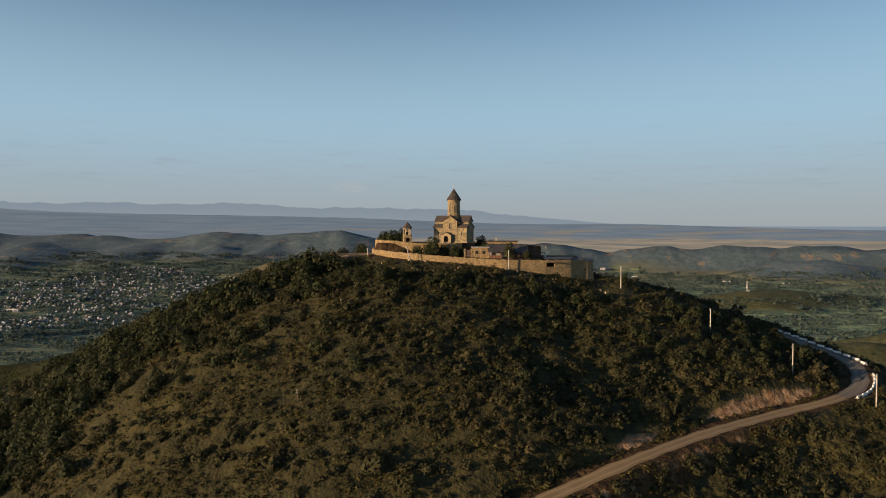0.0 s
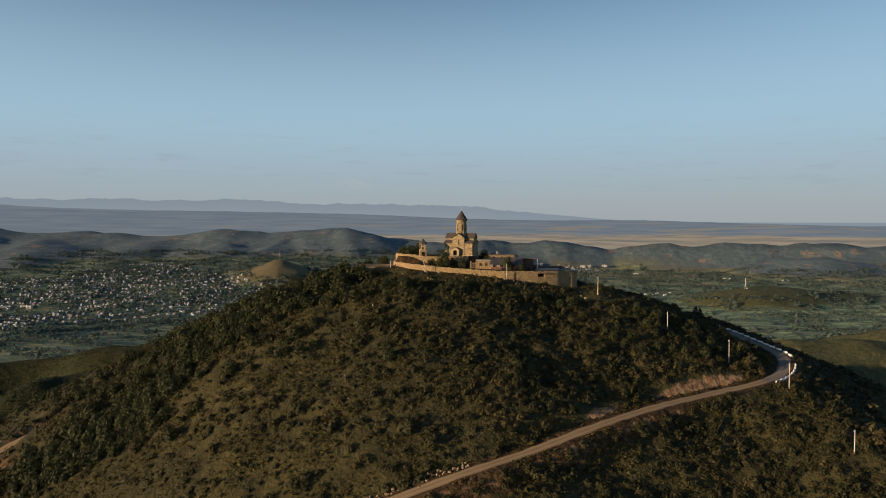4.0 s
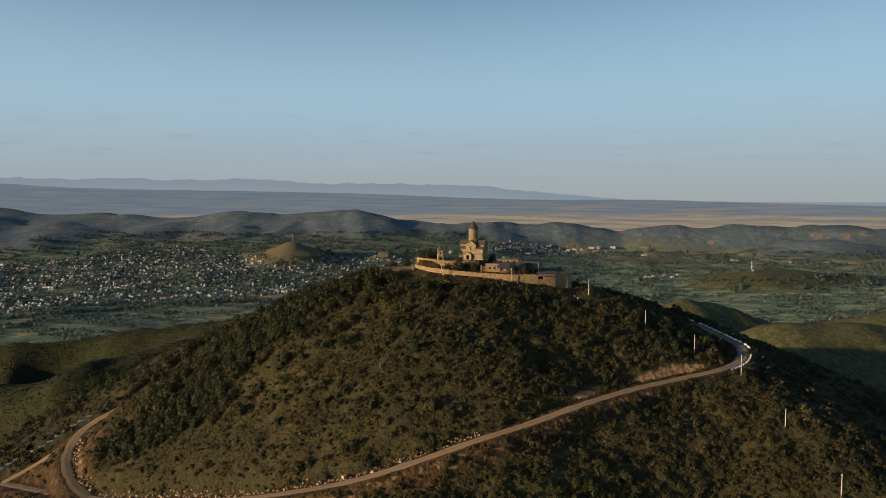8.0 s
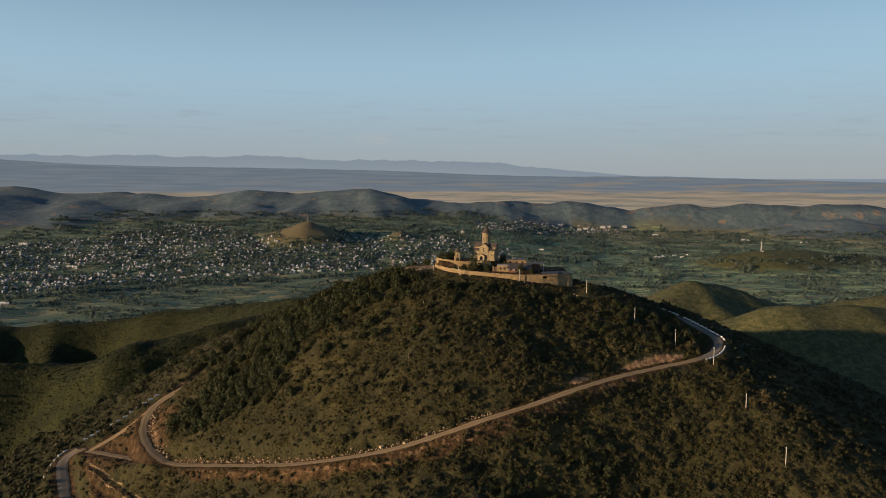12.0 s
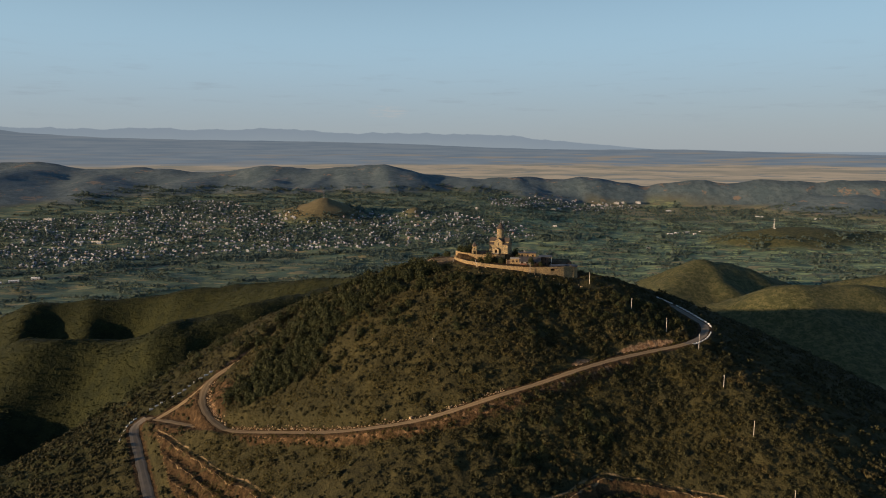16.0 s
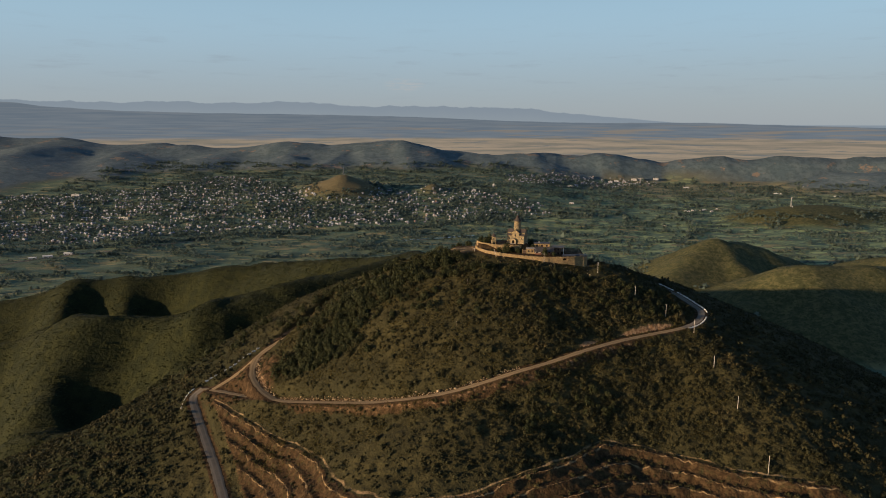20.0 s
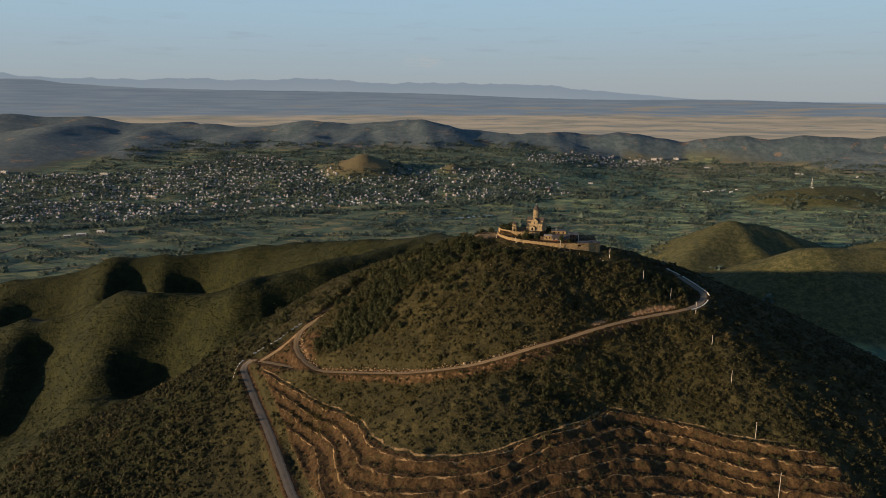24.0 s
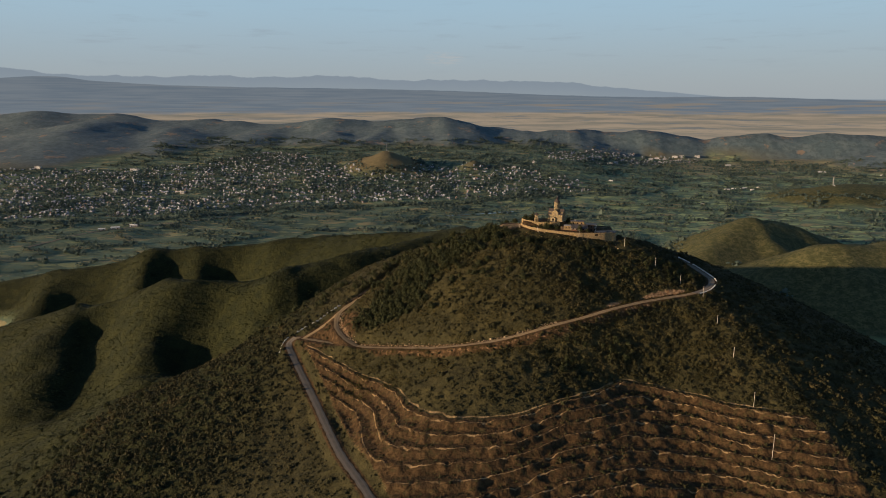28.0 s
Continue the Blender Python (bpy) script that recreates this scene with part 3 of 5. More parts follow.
def sheet(name, x, y, z, mat):
    """A grid of quads as one mesh."""
    ny, nx = z.shape
    mesh = bpy.data.meshes.new(name)
    mesh.vertices.add(nx * ny)
    mesh.vertices.foreach_set("co", np.stack([x, y, z], -1).astype(np.float32).ravel())
    k = np.arange(nx * ny).reshape(ny, nx)
    quads = np.stack([k[:-1, :-1], k[:-1, 1:], k[1:, 1:], k[1:, :-1]], -1).reshape(-1, 4)
    mesh.loops.add(quads.size)
    mesh.loops.foreach_set("vertex_index", quads.ravel().astype(np.int32))
    mesh.polygons.add(len(quads))
    mesh.polygons.foreach_set("loop_start", np.arange(0, quads.size, 4, dtype=np.int32))
    mesh.polygons.foreach_set("use_smooth", np.ones(len(quads), bool))
    mesh.update(calc_edges=True)
    mesh.materials.append(mat)
    return new(name, mesh)

# ---- ground ----
ground_mat, n, shader, place = material("hillside_grass_and_earth", 0.95)
soil = n.add("ShaderNodeAttribute"); soil.attribute_name = "soil"
tilled = n.add("ShaderNodeAttribute"); tilled.attribute_name = "tilled"
wooded = n.add("ShaderNodeAttribute"); wooded.attribute_name = "wooded"
sheen = n.math("MAXIMUM", tilled.outputs["Fac"], wooded.outputs["Fac"])
n.put(shader.inputs["Specular IOR Level"], n.math("ADD", 0.14, n.math("MULTIPLY", sheen, 0.16)))
broad, mid, fine = n.noise(place, 0.012, 4.0), n.noise(place, 0.085, 5.0), n.noise(place, 1.1, 4.0)
flat = n.stretch(place, (1, 1, 0))
grass = n.mix(n.step(mid, 0.36, 0.64), (0.026, 0.025, 0.011), (0.053, 0.047, 0.019))
grass = n.mix(n.step(broad, 0.42, 0.60), grass, (0.030, 0.029, 0.013))
grass = n.mix(n.math("MULTIPLY", n.step(fine, 0.42, 0.70), 0.5), grass, (0.072, 0.059, 0.025))
# spur grass: deeper green, with the shade among dense bushes darkened into it
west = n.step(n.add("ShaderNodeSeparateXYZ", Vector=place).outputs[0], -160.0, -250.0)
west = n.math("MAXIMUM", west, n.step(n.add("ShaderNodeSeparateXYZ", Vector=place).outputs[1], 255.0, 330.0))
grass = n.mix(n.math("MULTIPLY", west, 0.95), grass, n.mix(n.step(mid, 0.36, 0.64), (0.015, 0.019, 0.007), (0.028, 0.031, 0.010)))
far_off = n.step(n.add("ShaderNodeSeparateXYZ", Vector=place).outputs[1], 900.0, 1080.0)
# the east spur takes this paler colour too, to lift its shaded ground
far_off = n.math("MAXIMUM", far_off, n.step(n.add("ShaderNodeSeparateXYZ", Vector=place).outputs[0], 190.0, 420.0))
pasture = n.mix(n.step(mid, 0.36, 0.64), (0.058, 0.062, 0.028), (0.116, 0.108, 0.048))
pasture = n.mix(n.math("MULTIPLY", n.step(n.noise(place, 0.22, 5.0, 0.7), 0.50, 0.58), 0.7), pasture, (0.036, 0.044, 0.015))
knolls = n.step(n.add("ShaderNodeSeparateXYZ", Vector=place).outputs[1], 2650.0, 2850.0)
pasture = n.mix(n.math("MULTIPLY", knolls, 0.55), pasture, (0.170, 0.132, 0.080))
grass = n.mix(far_off, grass, pasture)
# trampled and dug earth
earth = n.mix(n.step(n.noise(place, 0.5, 5.0), 0.35, 0.65), (0.035, 0.021, 0.010), (0.076, 0.047, 0.022))
cover = n.math("ADD", soil.outputs["Fac"], n.math("MULTIPLY", n.math("SUBTRACT", n.noise(place, 0.35, 4.0), 0.5), 0.9))
colour = n.mix(n.step(cover, 0.32, 0.62), grass, earth)
bund = n.add("ShaderNodeAttribute"); bund.attribute_name = "bund"
broken = n.math("MULTIPLY", bund.outputs["Fac"], n.step(n.noise(place, 0.16, 4.0), 0.38, 0.58))
# pale crumbling lips of the terraces
deep = n.add("ShaderNodeAttribute"); deep.attribute_name = "fall"
wobble = n.math("MULTIPLY", n.math("SUBTRACT", n.noise(place, 0.45, 3.0), 0.5), 0.40)
rung = n.math("FRACT", n.math("DIVIDE", n.math("ADD", deep.outputs["Fac"], wobble), STEP))
lip_line = n.step(n.math("ABSOLUTE", n.math("SUBTRACT", rung, 0.57)), 0.050, 0.015)
top_line = n.step(n.math("ABSOLUTE", n.math("ADD", deep.outputs["Fac"], wobble)), 0.38, 0.1)
lip_line = n.math("MAXIMUM", n.math("MULTIPLY", lip_line, n.step(deep.outputs["Fac"], 0.0, 0.4)), top_line)
lip_line = n.math("MULTIPLY", lip_line, n.step(n.noise(place, 0.10, 5.0, 0.65), 0.40, 0.60, (0.12, 0.85)))
broken = n.math("MAXIMUM", broken, lip_line)
colour = n.mix(broken, colour, (0.34, 0.232, 0.120))
cut = n.add("ShaderNodeAttribute"); cut.attribute_name = "cut"
raw = n.mix(n.step(n.noise(place, 0.7, 5.0), 0.36, 0.64), (0.165, 0.092, 0.047), (0.315, 0.205, 0.115))
colour = n.mix(n.step(n.math("ADD", cut.outputs["Fac"], n.math("MULTIPLY", n.math("SUBTRACT", n.noise(place, 0.4, 4.0), 0.5), 0.8)), 0.35, 0.60), colour, raw)
# meadows, orchards and small plots on the valley floor
warp = n.math("MULTIPLY", n.math("SUBTRACT", n.noise(flat, 0.0035, 3.0), 0.5), 0.9)
summed = n.tree.nodes.new("ShaderNodeVectorMath")
n.put(summed.inputs[0], n.stretch(flat, (0.0170, 0.042, 1.0), 0.30))
n.put(summed.inputs[1], n.add("ShaderNodeCombineXYZ", X=warp, Y=warp).outputs[0])
laid = summed.outputs[0]
plots = n.add("ShaderNodeTexVoronoi", Vector=laid, Scale=1.0, Randomness=0.8)
plot_kind = n.add("ShaderNodeSeparateColor", Color=plots.outputs["Color"]).outputs
east_side = n.step(n.add("ShaderNodeSeparateXYZ", Vector=place).outputs[0], -300.0, 700.0)
# valley haze blues and lifts these greens; the sunlit east is mixed lighter
meadow = n.mix(plot_kind[0], n.mix(east_side, (0.052, 0.084, 0.056), (0.136, 0.200, 0.110)), n.mix(east_side, (0.185, 0.205, 0.100), (0.310, 0.370, 0.165)))
meadow = n.mix(n.math("MULTIPLY", n.step(plot_kind[1], 0.78, 0.84), 0.9), meadow, (0.250, 0.212, 0.105))
edge = n.add("ShaderNodeTexVoronoi", Vector=laid, Scale=1.0, Randomness=0.8)
edge.feature = "DISTANCE_TO_EDGE"
hedge = n.math("MULTIPLY", n.step(edge.outputs["Distance"], 0.13, 0.03), n.step(plot_kind[2], 0.25, 0.40))
meadow = n.mix(n.math("MULTIPLY", hedge, 0.85), meadow, (0.052, 0.090, 0.062))
meadow = n.mix(n.math("MULTIPLY", n.step(n.noise(n.stretch(flat, (0.011, 0.024, 1.0), 0.2), 1.0, 6.0, 0.68), 0.50, 0.57), 0.85), meadow, (0.078, 0.130, 0.088))
dry = n.math("ADD", n.math("MULTIPLY", n.noise(n.stretch(flat, (0.0011, 0.0030, 1.0)), 1.0, 4.0), 0.6), n.math("MULTIPLY", n.step(n.add("ShaderNodeSeparateXYZ", Vector=place).outputs[1], 2900.0, 3700.0), n.math("MULTIPLY", east_side, 0.16)))
meadow = n.mix(n.math("MULTIPLY", n.step(dry, 0.38, 0.46), 0.75), meadow, (0.245, 0.205, 0.112))
colour = n.mix(tilled.outputs["Fac"], colour, meadow)
# the wooded hills behind the town, with bare gullies; distance haze is mixed into their blue-grey
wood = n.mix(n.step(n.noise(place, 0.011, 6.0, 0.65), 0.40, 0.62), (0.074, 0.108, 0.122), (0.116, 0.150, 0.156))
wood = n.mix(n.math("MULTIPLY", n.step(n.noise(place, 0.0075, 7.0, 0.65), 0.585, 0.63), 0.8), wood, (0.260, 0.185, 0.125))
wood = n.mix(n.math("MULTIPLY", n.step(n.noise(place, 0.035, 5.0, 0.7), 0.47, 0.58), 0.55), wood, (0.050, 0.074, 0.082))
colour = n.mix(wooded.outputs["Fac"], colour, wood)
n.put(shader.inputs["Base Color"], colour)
lumps = n.math("ADD", n.math("MULTIPLY", n.noise(place, 0.30, 5.0), 1.6), n.math("MULTIPLY", fine, 0.35))
bumped(n, shader, lumps, 0.75, 1.2)

gx = spaced(-4700, -235, 165, 4700, 1.1, 1.024)
gy = spaced(-1000, -45, 262, 4640, 1.1, 1.024)
GX, GY = np.meshgrid(gx, gy)
GZ = ground_height(GX, GY)
SMOOTH_Z = rolling(GX, GY)


def on_grid(values):
    """Looks a height up between the lines of the ground's grid."""
    def at(x, y):
        x, y = np.clip(np.asarray(x, float), gx[0], gx[-1]), np.clip(np.asarray(y, float), gy[0], gy[-1])
        i, j = np.clip(np.searchsorted(gx, x) - 1, 0, len(gx) - 2), np.clip(np.searchsorted(gy, y) - 1, 0, len(gy) - 2)
        u, v = (x - gx[i]) / (gx[i + 1] - gx[i]), (y - gy[j]) / (gy[j + 1] - gy[j])
        return (values[j, i] * (1 - u) + values[j, i + 1] * u) * (1 - v) + (values[j + 1, i] * (1 - u) + values[j + 1, i + 1] * u) * v
    return at


level_at, smooth_at = on_grid(GZ), on_grid(SMOOTH_Z)
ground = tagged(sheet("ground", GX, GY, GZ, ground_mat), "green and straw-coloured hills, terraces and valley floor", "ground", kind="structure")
near = (GX > -240) & (GX < 180) & (GY > -130) & (GY < 280)
bare = np.zeros(GX.shape)
fall = terrace_depth(GX[near], GY[near], SMOOTH_Z[near])
bare[near] = np.clip(fall / 1.2, 0, 1) * 0.58
for line, half in ROADS:
    d = nearest_on(GX[near], GY[near], line)[0]
    bare[near] = np.maximum(bare[near], np.clip(1.15 - (d - half) / 2.4, 0, 1))
# raw earth banks: a red cutting over the road in the east, a tan fill under it in the middle
d, level, run = nearest_on(GX[near], GY[near], ROADS[0][0])
above = GZ[near] > level + 0.3
east_cut = above * np.clip((7.5 - d) / 2.5, 0, 1) * np.clip(1.6 * (np.exp(-(((run - 100) / 17) ** 2)) + 0.6 * np.exp(-(((run - 139) / 7) ** 2))), 0, 1)
cuts = np.zeros(GX.shape)
cuts[near] = east_cut
fork = np.hypot((GX[near] + 166) / 24, (GY[near] - 166) / 17)
bare[near] = np.maximum(bare[near], np.clip(1.5 - fork, 0, 0.9))
cuts[near] = np.maximum(cuts[near], np.clip(1.25 - fork, 0, 0.30))
d2, level2, run2 = nearest_on(GX[near], GY[near], ROADS[1][0])
cuts[near] = np.maximum(cuts[near], (GZ[near] > level2 + 0.2) * np.clip((6.5 - d2) / 3, 0, 1) * np.clip(run2 / 15, 0, 1) * 0.75)
cuts[near] = np.maximum(cuts[near], (GZ[near] > level + 0.3) * np.clip((6.0 - d) / 3, 0, 1) * np.clip((run - 190) / 20, 0, 1) * np.clip((345 - run) / 20, 0, 1) * 0.55)
low_fill = (GZ[near] < level - 0.2) * np.clip((9.5 - d) / 4, 0, 1) * np.clip((run - 90) / 30, 0, 1) * np.clip((345 - run) / 30, 0, 1)
bare[near] = np.maximum(bare[near], 0.75 * low_fill)
cuts[near] = np.maximum(cuts[near], 0.40 * low_fill)
d = np.hypot((GX[near] + 33) / 10, (GY[near] - 236) / 12)
bare[near] = np.maximum(bare[near], np.clip(2.2 - 1.6 * d, 0, 1))
d = np.hypot((GX[near] - 12) / 42, (GY[near] - 228) / 17)
bare[near] = np.maximum(bare[near], np.clip(1.9 - 1.6 * d, 0, 0.75))
d = nearest_on(GX[near], GY[near], WALL_FOOT)[0]
bare[near] = np.maximum(bare[near], np.clip(1.0 - d / 7.0, 0, 0.55))
level = GZ - valley_floor(GX, GY)
fall_all = np.full(GX.shape, -9.0)
lips = np.zeros(GX.shape)
fall = fall + 0.22 * waves(GX[near], GY[near], 45, 21, 2)
fall_all[near] = fall
lips[near] = np.clip(2.0 - 1.7 * np.hypot((GX[near] + 33) / 10, (GY[near] - 236) / 12), 0, 0.75)
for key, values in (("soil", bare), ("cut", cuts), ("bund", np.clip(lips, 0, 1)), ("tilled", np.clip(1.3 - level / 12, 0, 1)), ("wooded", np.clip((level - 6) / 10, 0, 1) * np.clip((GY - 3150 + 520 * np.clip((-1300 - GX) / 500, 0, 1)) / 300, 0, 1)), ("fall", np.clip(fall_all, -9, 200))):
    layer = ground.data.attributes.new(key, "FLOAT", "POINT")
    layer.data.foreach_set("value", values.ravel().astype(np.float32))

# ---- roads ----


def ribbon(name, line, half, mat, lift, label):
    p = np.array(line)
    ahead = np.gradient(p[:, :2], axis=0)
    ahead /= np.linalg.norm(ahead, axis=1, keepdims=True) + 1e-9
    side = np.stack([-ahead[:, 1], ahead[:, 0]], 1)
    offs = np.linspace(-1, 1, 7)
    edge = 0.25 * waves(p[:, 0], p[:, 1], 9, 31, 2)
    wide = (half + edge)[:, None] * offs[None]
    X, Y = p[:, :1] + side[:, :1] * wide, p[:, 1:2] + side[:, 1:] * wide
    Z = p[:, 2:] + lift - 0.10 * offs[None] ** 4
    ob = tagged(sheet(name, X, Y, Z, mat), label, "road", kind="structure")
    layer = ob.data.attributes.new("side", "FLOAT", "POINT")
    layer.data.foreach_set("value", np.broadcast_to(offs, X.shape).ravel().astype(np.float32))
    return ob


ribbon("road", ROADS[0][0], 1.95, dirt_mat, 0.14, "pale packed-dirt road with wheel tracks along the hillside")
ribbon("road", ROADS[1][0], 2.0, dirt_mat, 0.18, "dirt track climbing from the fork behind the hill")
ribbon("road", ROADS[2][0], 2.5, asphalt_mat, 0.16, "worn grey asphalt road running down the slope")
ribbon("road", ROADS[3][0], 1.8, dirt_mat, 0.22, "short dirt cut-off joining the two tracks")
EAST_ASPHALT = [p for p in ROADS[0][0] if p[0] > 96 and p[1] > 164]
ribbon("road", EAST_ASPHALT, 2.05, asphalt_mat, 0.20, "worn grey asphalt round the road bend")


def ground_at(x, y):
    return float(level_at(x, y))


# ---- barrier blocks beside the road bends ----
def barrier_block():
    ob = thing("barrier_block", "white-painted concrete barrier block at the road's edge", "barrier", "roadside barrier blocks")
    shape = [(-0.24, 0), (0.24, 0), (0.19, 0.2), (0.14, 0.58), (-0.14, 0.58), (-0.19, 0.2)]
    bm = solid([[(s, u, z) for u, z in shape] for s in (-1.15, -1.08, 1.08, 1.15)])
    bmesh.ops.recalc_face_normals(bm, faces=bm.faces)
    part("body", bm, white_mat, ob)
    part("foot", box(-1.25, 1.25, -0.4, 0.4, -0.5, 0.06), slab_mat, ob, "grey concrete foot")
    return ob


def along_edge(line, start, stop, offset, gap):
    """Places beside a road, with the way along it."""
    p = np.array(line)
    far = np.concatenate([[0], np.cumsum(np.hypot(*np.diff(p[:, :2], axis=0).T))])
    out = []
    for s in np.arange(start, stop, gap):
        x, y, z = (float(np.interp(s, far, p[:, k])) for k in range(3))
        x2, y2 = (float(np.interp(s + 0.5, far, p[:, k])) for k in range(2))
        a = math.atan2(y2 - y, x2 - x)
        out.append((x - offset * math.sin(a), y + offset * math.cos(a), z, math.degrees(a)))
    return out


first = None
spots = along_edge(ROADS[0][0], 4, 80, 3.2, 2.75)
outer = [(a, b, ground_at(a, b)) for a, b in ((-205.5, 158), (-206, 168), (-203, 176), (-194, 182), (-184, 187.5), (-176, 192.5), (-168, 198))]
spots += along_edge(smooth_line(outer), 0, 60, 0.0, 3.1)
for k, (x, y, z, a) in enumerate(spots):
    if k in (5, 17, 18, 27, 34, 35, 39):
        continue
    spot = pose(x, y, z + 0.1, 0.8 * math.sin(k * 2.1), 1.2 * math.sin(k * 3.7), a + 3 * math.sin(k * 1.7))
    if first is None:
        first = barrier_block()
        first.matrix_basis = spot
    else:
        copy_thing(first, spot)

# ---- poles up the hill ----


def power_pole(x, y, top, lean=0.0, foot=None, wood=None):
    foot = ground_at(x, y) - 0.4 if foot is None else foot
    ob = thing("power_pole", "pale weathered wooden power pole on the hillside", "pole", "power poles up the hill", pose(x, y, foot, 0, lean, 0))
    h = top - foot
    part("shaft", turned([(0.17, 0), (0.16, 0.3 * h), (0.11, h - 0.05), (0.07, h)], 8), wood or pole_mat, ob, smooth=True)
    for z in (h - 0.35, h - 0.75):
        part("bracket", rod((-0.10, 0, z), (-0.24, 0, z + 0.02), 0.025, 0.025, 5), iron_mat, ob)
        part("insulator", turned([(0.03, z), (0.06, z + 0.06), (0.05, z + 0.12), (0.02, z + 0.18)], 8, at=(-0.24, 0, 0)), white_mat, ob)
    return ob


for x, y, top in [(54.9, 206.0, -11.5), (75.4, 187.9, -22.5), (90.7, 172.5, -29.7), (103.6, 158.7, -34.6), (106.8, 130.4, -46.6), (111.1, 104.1, -58.2), (115.1, 72.0, -73.3), (116.5, 40.0, -83.0)]:
    power_pole(x, y, top)
power_pole(20.7, 210.0, -6.8)
power_pole(-32.4, 148.1, ground_at(-32.4, 148.1) + 3.0, wood=bark_mat)
power_pole(-27.8, 182.5, ground_at(-27.8, 182.5) + 3.0, wood=bark_mat)
power_pole(-10.2, 213.2, -5.2, -16.0)
power_pole(-25.2, 224, -6.6)

# ---- church ----
A = 20.0
church = thing("church", "tan stone domed church with dark tiled roofs on the hilltop", "church", at=pose(3.9, 238.0, -4.95, 0, 0, -A))
part("plinth", box(-6.5, 6.5, -4.4, 4.4, -1.5, 0.25, bevel=0.05), trim_mat, church)
part("nave", gable(2.3, 7.5, 9.3, -6.15, 6.15, "x", 0.2), ashlar_mat, church)
part("transept", gable(2.6, 7.4, 9.3, -4.12, 4.12, "y", 0.2), ashlar_mat, church)
for sx in (-1, 1):
    for sy in (-1, 1):
        x0, x1 = sorted((2.5 * sx, 6.1 * sx))
        rings = [[(x, 2.2 * sy, 0.2), (x, 4.0 * sy, 0.2), (x, 4.0 * sy, 5.3), (x, 2.2 * sy, 6.3)] for x in (x0, x1)]
        bm = solid(rings)
        bmesh.ops.recalc_face_normals(bm, faces=bm.faces)
        part("aisle", bm, ashlar_mat, church)
        rings = [[(x, 2.15 * sy, 6.36), (x, 4.35 * sy, 5.14), (x, 4.35 * sy, 5.30), (x, 2.15 * sy, 6.52)] for x in (x0 + 0.02 * sx, x1 + (0.3 if sx > 0 else -0.3))] if sx > 0 else [[(x, 2.15 * sy, 6.36), (x, 4.35 * sy, 5.14), (x, 4.35 * sy, 5.30), (x, 2.15 * sy, 6.52)] for x in (x0 - 0.3, x1 - 0.02)]
        bm = solid(rings)
        bmesh.ops.recalc_face_normals(bm, faces=bm.faces)
        part("aisle_roof", bm, tile_mat, church)
for side in (-1, 1):
    part("nave_roof", roof_slope(2.3, 7.5, 9.3, -6.45, 6.45, side, "x"), tile_mat, church)
    part("transept_roof", roof_slope(2.6, 7.4, 9.3, -4.4, 4.4, side, "y"), tile_mat, church)
drum = part("drum", turned([(2.35, 7.6), (2.35, 8.9), (2.12, 9.0), (2.12, 14.4), (2.4, 14.6), (2.45, 14.9)], 24), ashlar_mat, church)
for k in range(12):
    a = math.tau * (k + 0.5) / 12
    m = Matrix.Rotation(a, 4, "Z") @ Matrix.Translation((0, -2.12, 0))
    bm = turned([(0.11, 9.0), (0.09, 13.4)], 6, at=(0, -0.02, 0))
    bmesh.ops.transform(bm, matrix=m, verts=bm.verts)
    part("column", bm, trim_mat, drum)
    if k % 2 == 0:
        slit_window(drum, 0, -2.10, 10.2, 0.42, 2.9, a + math.tau / 24)
cone = part("cone_roof", turned([(2.62, 14.88), (2.56, 15.05), (0.10, 18.8)], 24), tile_mat, church)
for k in range(24):
    a = math.tau * k / 24
    part("rib", rod((2.60 * math.cos(a), 2.60 * math.sin(a), 15.02), (0.10 * math.cos(a), 0.10 * math.sin(a), 18.84), 0.055, 0.03, 4), tile_mat, cone)
cross = turned([(0.10, 18.7), (0.22, 18.9), (0.10, 19.1)], 8)
box(-0.05, 0.05, -0.05, 0.05, 19.0, 20.2, cross)
box(-0.34, 0.34, -0.05, 0.05, 19.65, 19.78, cross)
part("cross", cross, iron_mat, church)
slit_window(church, 0, -4.14, 4.6, 0.5, 2.3)
slit_window(church, -4.3, -4.02, 2.4, 0.4, 1.5)
slit_window(church, 4.3, -4.02, 2.4, 0.4, 1.5)
slit_window(church, 0, -6.17, 5.0, 0.5, 2.2, math.pi / 2)
slit_window(church, 0, -6.17, 5.0, 0.5, 2.2, -math.pi / 2)
porch = part("porch", upright_strips([(a - 1.0, b - 1.0, c, d, e, f) for a, b, c, d, e, f in arch_columns(0.85, 1.45, lambda q: 3.5 - 0.55 * abs(q), 1.75)], -5.5, -5.1), trim_mat, church)
part("porch_wall", box(-2.75, -2.4, -5.1, -4.1, 0, 2.5), ashlar_mat, porch)
part("porch_wall", box(0.4, 0.75, -5.1, -4.1, 0, 2.5), ashlar_mat, porch)
for side in (-1, 1):
    bm = roof_slope(1.75, 2.54, 3.5, -5.7, -4.1, side, "y", 0.14, 0.25)
    bmesh.ops.translate(bm, vec=(-1.0, 0, 0), verts=bm.verts)
    part("porch_roof", bm, tile_mat, porch)
door = part("door", box(-1.85, -0.15, -4.24, -4.14, 0.2, 2.3), wood_mat, church, "dark plank door in the porch")
part("ring_handle", turned([(0.05, 0), (0.05, 0.04)], 8, at=(-0.4, -4.27, 1.2)), iron_mat, door)
part("step", box(-3.0, 1.0, -6.4, -5.4, -0.6, 0.06, bevel=0.03), slab_mat, church)

